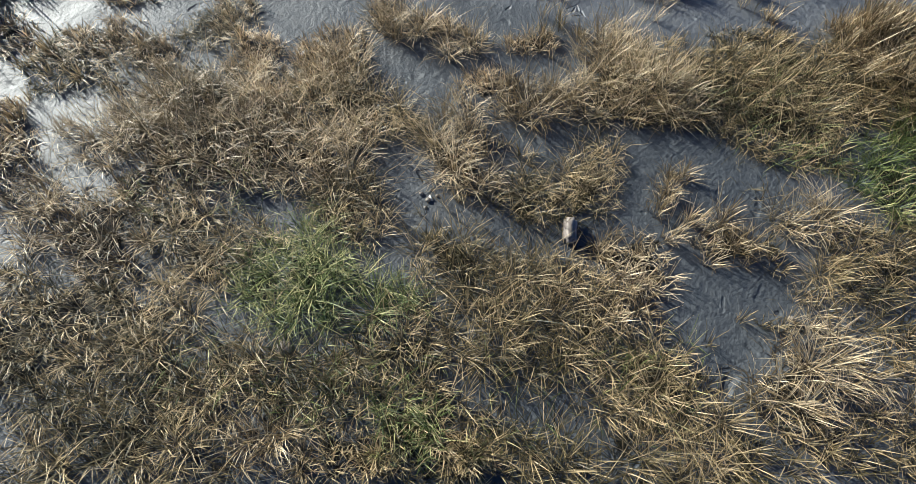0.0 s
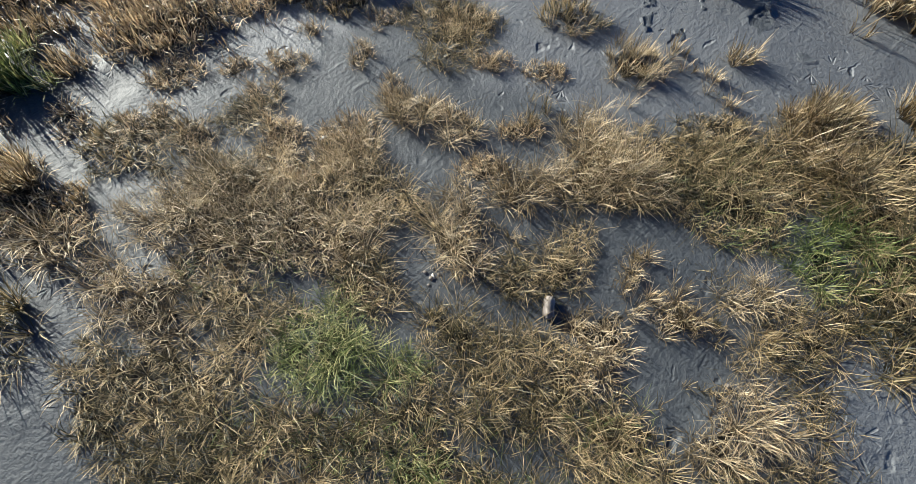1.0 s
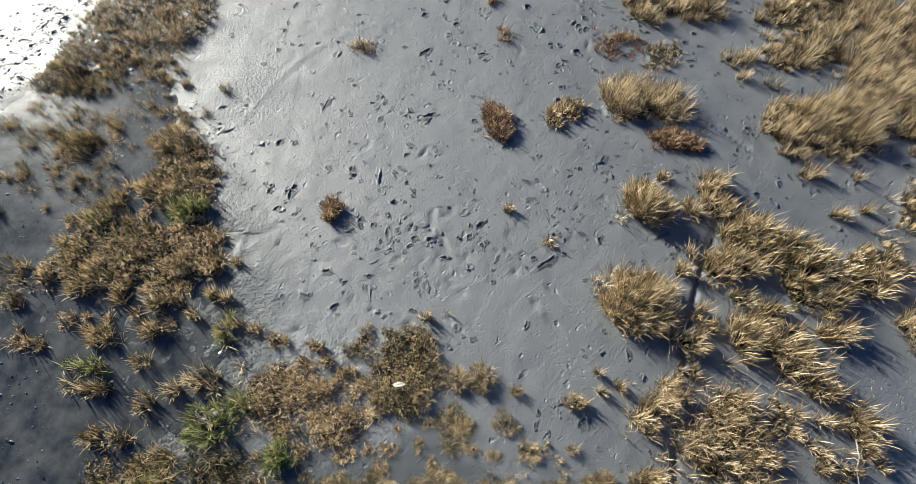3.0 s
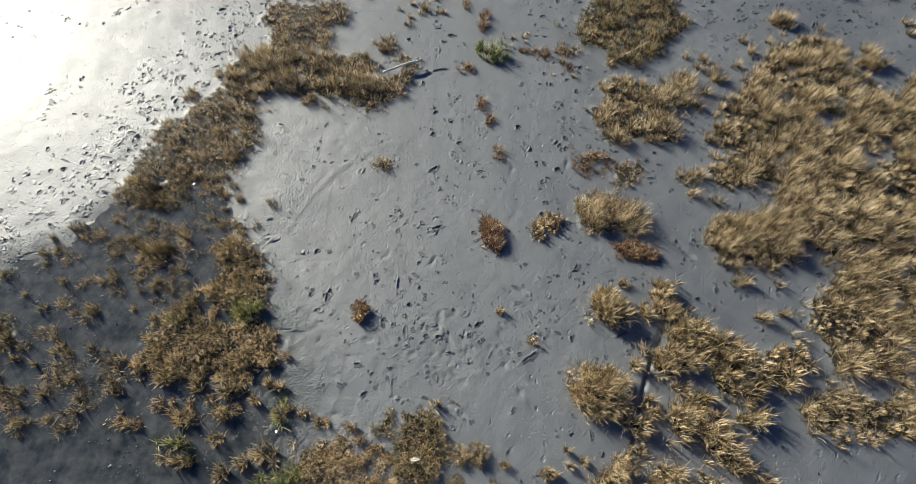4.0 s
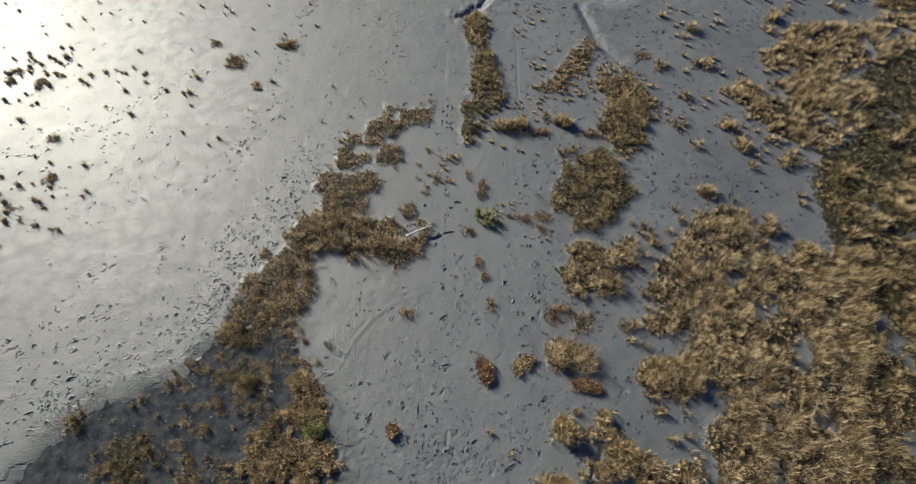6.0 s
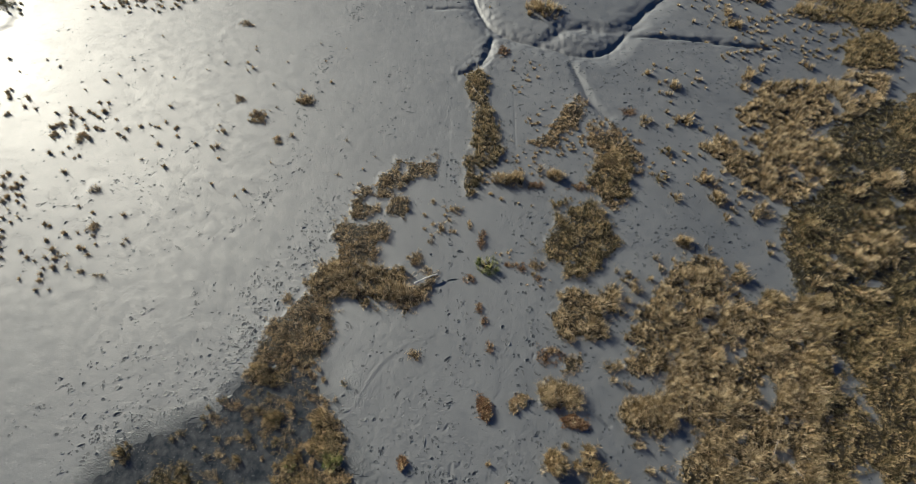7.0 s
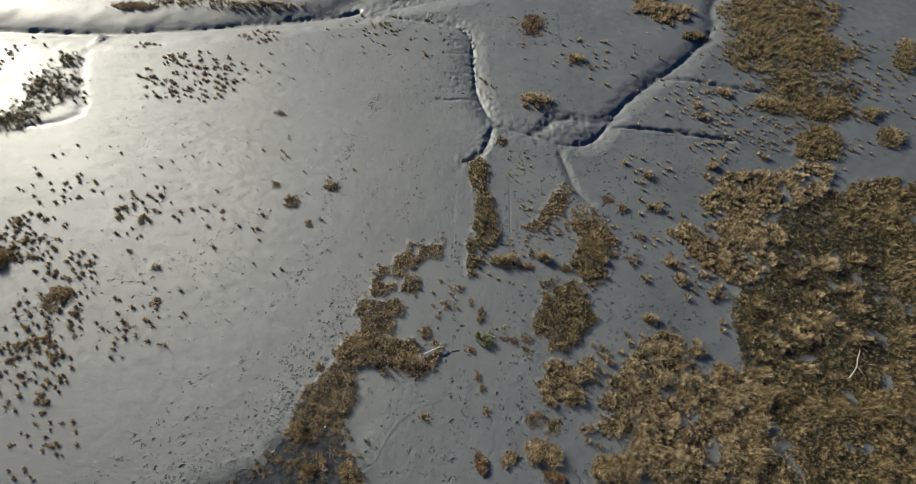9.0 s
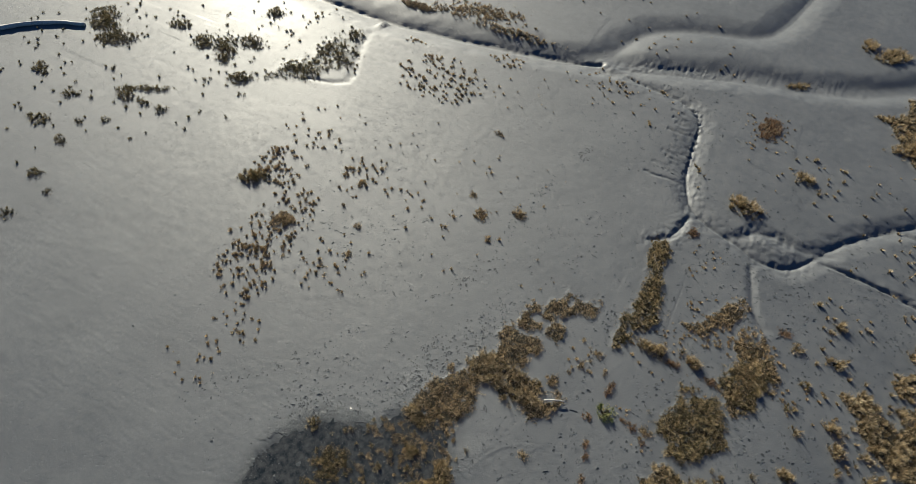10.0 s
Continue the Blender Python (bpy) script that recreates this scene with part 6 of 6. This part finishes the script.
# little clods kicked up round the pool and along the grass
def clods(count, seed):
    r = np.random.default_rng(seed)
    ball = bmesh.new()
    bmesh.ops.create_cone(ball, cap_ends=True, segments=4, radius1=1, radius2=0.35, depth=1.2)
    bmesh.ops.triangulate(ball, faces=ball.faces)
    unit = np.array([v.co[:] for v in ball.verts])
    tris = np.array([[v.index for v in f.verts] for f in ball.faces])
    ball.free()
    px, py = r.uniform(-15, -2.2, count * 4), r.uniform(0.2, 9.6, count * 4)
    near_rim = inside(px, py, POOL)
    keep = np.flatnonzero((near_rim > -0.8) & (r.uniform(0, 1, count * 4) < np.where(near_rim < 0.5, 1.0, 0.35)) & (lattice(px, py, 0.7, 81) > -0.1))[:count]
    px, py = px[keep], py[keep]
    n = len(px)
    size = r.lognormal(-4.45, 0.5, n)[:, None, None]
    shape = unit[None] * (1 + 0.45 * r.uniform(-1, 1, (n, len(unit), 1))) * size * np.stack([r.uniform(0.7, 1.6, n), r.uniform(0.7, 1.3, n), r.uniform(0.3, 0.7, n)], -1)[:, None]
    top = np.maximum(zat(px, py), POOL_Z)
    verts = shape + np.stack([px, py, top + size[:, 0, 0] * 0.2], -1)[:, None]
    faces = (np.arange(n) * len(unit))[:, None, None] + tris[None]
    ob = new("mud_clods", mesh_from("mud_clods", verts.reshape(-1, 3), [faces.reshape(-1, 3)], CLOD.mat, None, False))
    tagged(ob, "small wet clods of grey mud round the pool", "mud clods", kind="stuff")


clods(5200, 5)


# prints, pits and boot slides trodden into the mud: a wet floor with its shade put into the tone, and a squeezed-up rim
# each
def sampled(field, x, y):
    i = np.clip(np.searchsorted(GX, x) - 1, 0, len(GX) - 2)
    j = np.clip(np.searchsorted(GY, y) - 1, 0, len(GY) - 2)
    return field[i, j]


def tread(sides, x, y, size, long_, seed):
    r = np.random.default_rng(seed)
    n = len(x)
    turn, high = r.uniform(0, 6.283, n), r.uniform(0, 6.283, n)
    th = np.arange(sides) * 2 * math.pi / sides
    wobble = r.uniform(0.6, 1.4, (n, sides))
    rim = np.clip(0.25 + 0.75 * np.cos(th[None] - high[:, None]) + r.uniform(-0.45, 0.45, (n, sides)), 0.0, 1.2) * (size * r.uniform(0.28, 0.5, n))[:, None]
    rows, wet = [], []
    # floors get a dark tone for the shade that so shallow a ring lacks
    for f, rise, damp_shade in ((0.0, None, 0.75), (0.82, None, 0.75), (1.0, 1.0, 0.1), (1.75, None, 0.0)):
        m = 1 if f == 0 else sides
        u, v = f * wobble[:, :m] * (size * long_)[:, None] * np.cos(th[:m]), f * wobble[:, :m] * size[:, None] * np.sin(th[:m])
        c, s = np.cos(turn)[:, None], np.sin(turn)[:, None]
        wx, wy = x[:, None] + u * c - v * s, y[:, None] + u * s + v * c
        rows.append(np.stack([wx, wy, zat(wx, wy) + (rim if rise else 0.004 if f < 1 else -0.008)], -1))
        wet += [damp_shade] * m
    verts = np.concatenate(rows, 1)
    k = np.arange(sides)
    nxt = (k + 1) % sides
    tri = np.stack([np.zeros(sides, int), 1 + k, 1 + nxt], -1)
    quad = np.concatenate([np.stack([1 + o + k, 1 + o + sides + k, 1 + o + sides + nxt, 1 + o + nxt], -1) for o in (0, sides)])
    base = (np.arange(n) * verts.shape[1])[:, None, None]
    return verts.reshape(-1, 3), (base + quad).reshape(-1, 4), (base + tri).reshape(-1, 3), np.tile(wet, n)


RIDGE_SIDE = [(-14.5, 6.2), (-12, 7.3), (-10.6, 8.6), (-10.0, 10.6), (-8.8, 12.6), (-7.6, 14.5), (-7.0, 16.6)]
TRAILS = [[(-21, 3), (-16, 9), (-12, 15), (-9, 21), (-5, 27)], [(-15, 8), (-12.5, 12), (-11, 16), (-10, 24), (-8, 33)], [(-2, 5), (-1.4, 8), (-0.4, 11), (-1, 15), (-1.5, 20)], [(-27, 14), (-20, 17), (-14, 22)], [(3.5, 5), (5.5, 7), (6.2, 10), (8, 15)]]


def all_prints(seed):
    r = np.random.default_rng(seed)
    x, y = r.uniform(-27, 24, 90000), r.uniform(1.4, 46, 90000)
    want = 0.5 * step(lattice(x, y, 7.0, 91) + 0.5 * lattice(x, y, 2.5, 92), -0.7, 0.8)
    want += 9.0 * np.exp(-(((x + 0.9) / 1.4) ** 2) - ((y - 4.7) / 0.75) ** 2) * step(lattice(x, y, 0.45, 93), -0.3, 0.4)
    want += 5.0 * np.exp(-((away(x, y, RIDGE_SIDE) / 1.3) ** 2)) + 1.2 * np.exp(-(((x + 1) / 4.5) ** 2) - ((y - 7) / 4.5) ** 2)
    for line in TRAILS:
        want += 2.6 * np.exp(-((away(x, y, line) / 0.45) ** 2)) * step(lattice(x, y, 1.2, 94), -0.5, 0.3)
    want += 1.0 * ((x > 1) & (y > 5) & (y < 30))
    ok = (r.uniform(0, 1, len(x)) < 4.2 * want * (51 * 44.6 / 90000)) & (sampled(TURF, x, y) < 0.2) & (sampled(WET_SHADE, x, y) < 0.45) & (zat(x, y) > -0.09)
    x, y = x[ok], y[ok]
    twin = r.uniform(0, 1, len(x)) < 0.45
    x, y = np.r_[x, x[twin] + r.normal(0, 0.11, twin.sum())], np.r_[y, y[twin] + r.normal(0, 0.11, twin.sum())]
    near = np.hypot(x + 0.5, y - 4) < 5.5
    for mine, sides, label in ((near, 12, "prints and boot slides trodden into smooth grey mud"), (~near, 7, "small pits and prints strewn over wet grey mud")):
        px, py = x[mine], y[mine]
        size = np.clip(r.lognormal(-3.45 if sides == 12 else -3.25, 0.4, len(px)), 0.012, 0.075)
        long_ = r.choice((1.1, 1.4, 2.0, 3.4), len(px), p=(0.4, 0.4, 0.17, 0.03))
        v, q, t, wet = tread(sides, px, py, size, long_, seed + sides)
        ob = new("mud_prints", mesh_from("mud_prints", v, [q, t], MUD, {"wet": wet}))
        tagged(ob, label, "prints", kind="stuff")


all_prints(77)


# sawn wood end by the grass ring
def wood_block(x, y, turn):
    bm = bmesh.new()
    bmesh.ops.create_cube(bm, size=1)
    bmesh.ops.scale(bm, vec=(0.052, 0.105, 0.045), verts=bm.verts)
    bmesh.ops.bevel(bm, geom=bm.edges[:], offset=0.011, segments=3, affect="EDGES")
    bmesh.ops.subdivide_edges(bm, edges=[e for e in bm.edges if abs((e.verts[0].co - e.verts[1].co).y) > 0.05], cuts=6)
    for v in bm.verts:
        v.co += Vector((0.004, 0.002, 0.003)) * noise.noise(v.co * 45)
        v.co.x *= 1 - 0.6 * (v.co.y + 0.05) * (v.co.x > 0)
        v.co.z -= 0.0035 * math.exp(-((v.co.x - 0.008) / 0.004) ** 2) * (v.co.z > 0)
        v.co = Vector((v.co.x, -v.co.z, v.co.y))
    ob = part("wood_block", bm, WEATHERED)
    ob.matrix_world = pose(x, y, float(zat(x, y)) + 0.022, -86, -5, turn)
    return tagged(ob, "short weathered piece of split wood lying on mud", "driftwood")


wood_block(0.0, 0.0, -7)


def pebble(name, x, y, r, squash, material, label, cat, seed):
    bm = bmesh.new()
    bmesh.ops.create_icosphere(bm, subdivisions=3, radius=r)
    for v in bm.verts:
        v.co *= 1 + 0.22 * noise.noise(v.co / r * 0.9 + Vector((seed, 0, 0))) + 0.06 * noise.noise(v.co / r * 3)
        v.co.z *= squash
    ob = part(name, bm, material)
    ob.location = (x, y, float(zat(x, y)) + r * squash * 0.6)
    return tagged(ob, label, cat)


def whelk(x, y, r, turn):
    """A small coiled shell: a tapering tube wound three times."""
    pts, rad = [], []
    for i in range(46):
        f = i / 45
        a = f * 3 * 2 * math.pi
        rr = r * (1 - f) ** 1.1
        pts.append((math.cos(a) * rr * 0.6, math.sin(a) * rr * 0.6, r * 1.3 * f))
        rad.append(max(0.0006, rr * 0.62))
    ob = part("snail_shell", tube(pts, rad, 8, 0.05, 3), DARKWOOD)
    ob.matrix_world = pose(x, y, float(zat(x, y)) + r * 0.7, 70, 0, turn)
    return tagged(ob, "small brown snail shell on mud", "shell")


def half_shell(x, y, r, turn, tilt):
    """An open bivalve half with ribs and a thickness."""
    bm, top, bot = bmesh.new(), [], []
    for i in range(7):
        f = (i + 0.15) / 6.15
        row_t, row_b = [], []
        for k in range(17):
            a = math.pi * (k / 16)
            rib = 1 + 0.03 * math.cos(k * math.pi)
            p = Vector((math.cos(a) * r * f * rib, math.sin(a) * r * 0.8 * f * rib, r * 0.42 * (1 - f ** 2)))
            row_t.append(bm.verts.new(p))
            row_b.append(bm.verts.new(p * 0.95 - Vector((0, 0, r * 0.05))))
        top.append(row_t), bot.append(row_b)
    for rows, flip in ((top, False), (bot, True)):
        for a, b in zip(rows[:-1], rows[1:]):
            for k in range(16):
                f = (a[k], a[k + 1], b[k + 1], b[k])
                bm.faces.new(f[::-1] if flip else f)
    for k in range(16):
        bm.faces.new((top[-1][k], top[-1][k + 1], bot[-1][k + 1], bot[-1][k]))
    ob = part("shell", bm, SHELL)
    ob.matrix_world = pose(x, y, float(zat(x, y)) + r * 0.25, tilt, 0, turn)
    return tagged(ob, "white half of a bivalve shell on mud", "shell")


half_shell(-1.157, 0.967, 0.024, 40, 12)
half_shell(-0.536, 0.161, 0.016, 120, -20)
whelk(-1.221, -0.267, 0.012, 30)
# stands in for a brown-grey pebble, in the shell's shape
whelk(0.752, -0.349, 0.013, 110)
pebble("wood_chip", -1.03, -0.457, 0.028, 0.4, DARKWOOD, "grey chip of wood among grass stems", "driftwood", 4)
for n, (dx, dy, r) in enumerate(((0, 0, 0.011), (0.035, 0.02, 0.007), (-0.03, 0.03, 0.009), (0.01, 0.05, 0.006), (-0.01, -0.035, 0.007))):
    pebble("pebble", -0.55 + dx, 0.15 + dy, r, 0.6, DARKWOOD, "small dark pebble half sunk in mud", "pebble", 10 + n)
    pebble("pebble", -0.79 + dx, 1.14 + dy, r * 1.2, 0.6, DARKWOOD, "small dark pebble half sunk in mud", "pebble", 20 + n)


# a white feather lying in the tall grass of the tussock
def feather(x, y, z, turn, length):
    quill = part("feather", tube([(0, -length * 0.5, 0), (0, 0, length * 0.06), (0.01, length * 0.5, 0)], [0.004, 0.003, 0.001], 6, 0, 1), SHELL)
    bm = bmesh.new()
    for sgn in (-1, 1):
        prev = None
        for i in range(13):
            f = i / 12
            yy = length * (-0.3 + 0.8 * f)
            wide = 0.035 * math.sin(math.pi * (0.12 + 0.85 * f)) ** 0.7
            zc = length * 0.06 * (1 - (yy / (length * 0.5)) ** 2)
            pair = [bm.verts.new((0.002 * sgn, yy, zc + 0.002)), bm.verts.new((sgn * wide, yy + 0.02, zc + 0.012)), bm.verts.new((sgn * wide, yy + 0.02, zc + 0.009)), bm.verts.new((0.002 * sgn, yy, zc - 0.001))]
            if prev:
                for k in range(4):
                    bm.faces.new((prev[k], prev[(k + 1) % 4], pair[(k + 1) % 4], pair[k]))
            prev = pair
    bmesh.ops.recalc_face_normals(bm, faces=bm.faces)
    part("vane", bm, SHELL, quill)
    quill.matrix_world = pose(x, y, z, 4, 6, turn)
    return tagged(quill, "large white feather resting on grass", "feather")


feather(-1.30, 2.42, float(zat(-1.3, 2.42)) + 0.1, 98, 0.22)

stick("drift_log", [(-2.90, 13.04), (-2.5, 13.26), (-2.2, 13.40), (-1.86, 13.53)], 0.038, 0.028, BLEACHED, "bleached white drift log on low plants", 1, 0.13)
stick("stick", [(5.43, 1.75), (5.40, 1.5), (5.31, 1.35), (5.27, 1.1)], 0.010, 0.005, GREYWOOD, "thin pale stick lying in marsh grass", 2, 0.04)
stick("stick", [(7.42, 8.60), (7.62, 8.78), (7.80, 8.94)], 0.012, 0.006, GREYWOOD, "pale stick on mud between tussocks", 3, 0.06)
stick("stick", [(5.82, 11.9), (5.88, 11.7), (6.0, 11.52)], 0.016, 0.009, DARKWOOD, "grey stick beside an olive tussock", 4, 0.04)
stick("branch", [(11.46, 6.8), (11.25, 6.5), (11.08, 6.1)], 0.014, 0.007, GREYWOOD, "pale drift branch on the grass", 5, 0.16)
stick("branch", [(11.62, 6.06), (11.8, 5.8), (12.0, 5.52)], 0.019, 0.013, GREYWOOD, "stout pale drift branch on the grass", 6, 0.16)
branch = stick("branch", [(20.67, 14.24), (20.3, 13.7), (20.14, 13.3), (19.8, 12.95), (19.47, 12.64)], 0.022, 0.034, GREYWOOD, "forked pale drift branch lying on dark grass", 7, 0.18)
twig = part("twig", tube([(-0.5, -0.85, 0.0), (-0.42, -1.2, 0.03), (-0.3, -1.5, 0.02)], [0.018, 0.013, 0.007], 8, 0.2, 8), GREYWOOD, branch)
stick("stick", [(-2.87, 2.88), (-2.65, 2.75), (-2.42, 2.58)], 0.005, 0.003, GREYWOOD, "thin pale stalk on churned mud", 9, 0.04)
stick("stick", [(-0.5, 25.85), (-0.3, 25.4), (0.03, 24.93)], 0.019, 0.013, GREYWOOD, "thin pale stick on low plants", 10, 0.1)
stick("stick", [(20.7, 10.82), (21.1, 10.86), (21.55, 10.83)], 0.014, 0.012, GREYWOOD, "pale stick lying across the grass", 11, 0.16)
stick("drift_log", [(-66.0, 18.2), (-64.1, 20.0), (-62.8, 21.5), (-61.5, 22.6), (-59.5, 23.8), (-57.4, 24.6)], 0.24, 0.17, BLEACHED, "great pale drift log stranded on the mud", 12, 0.0, 5)
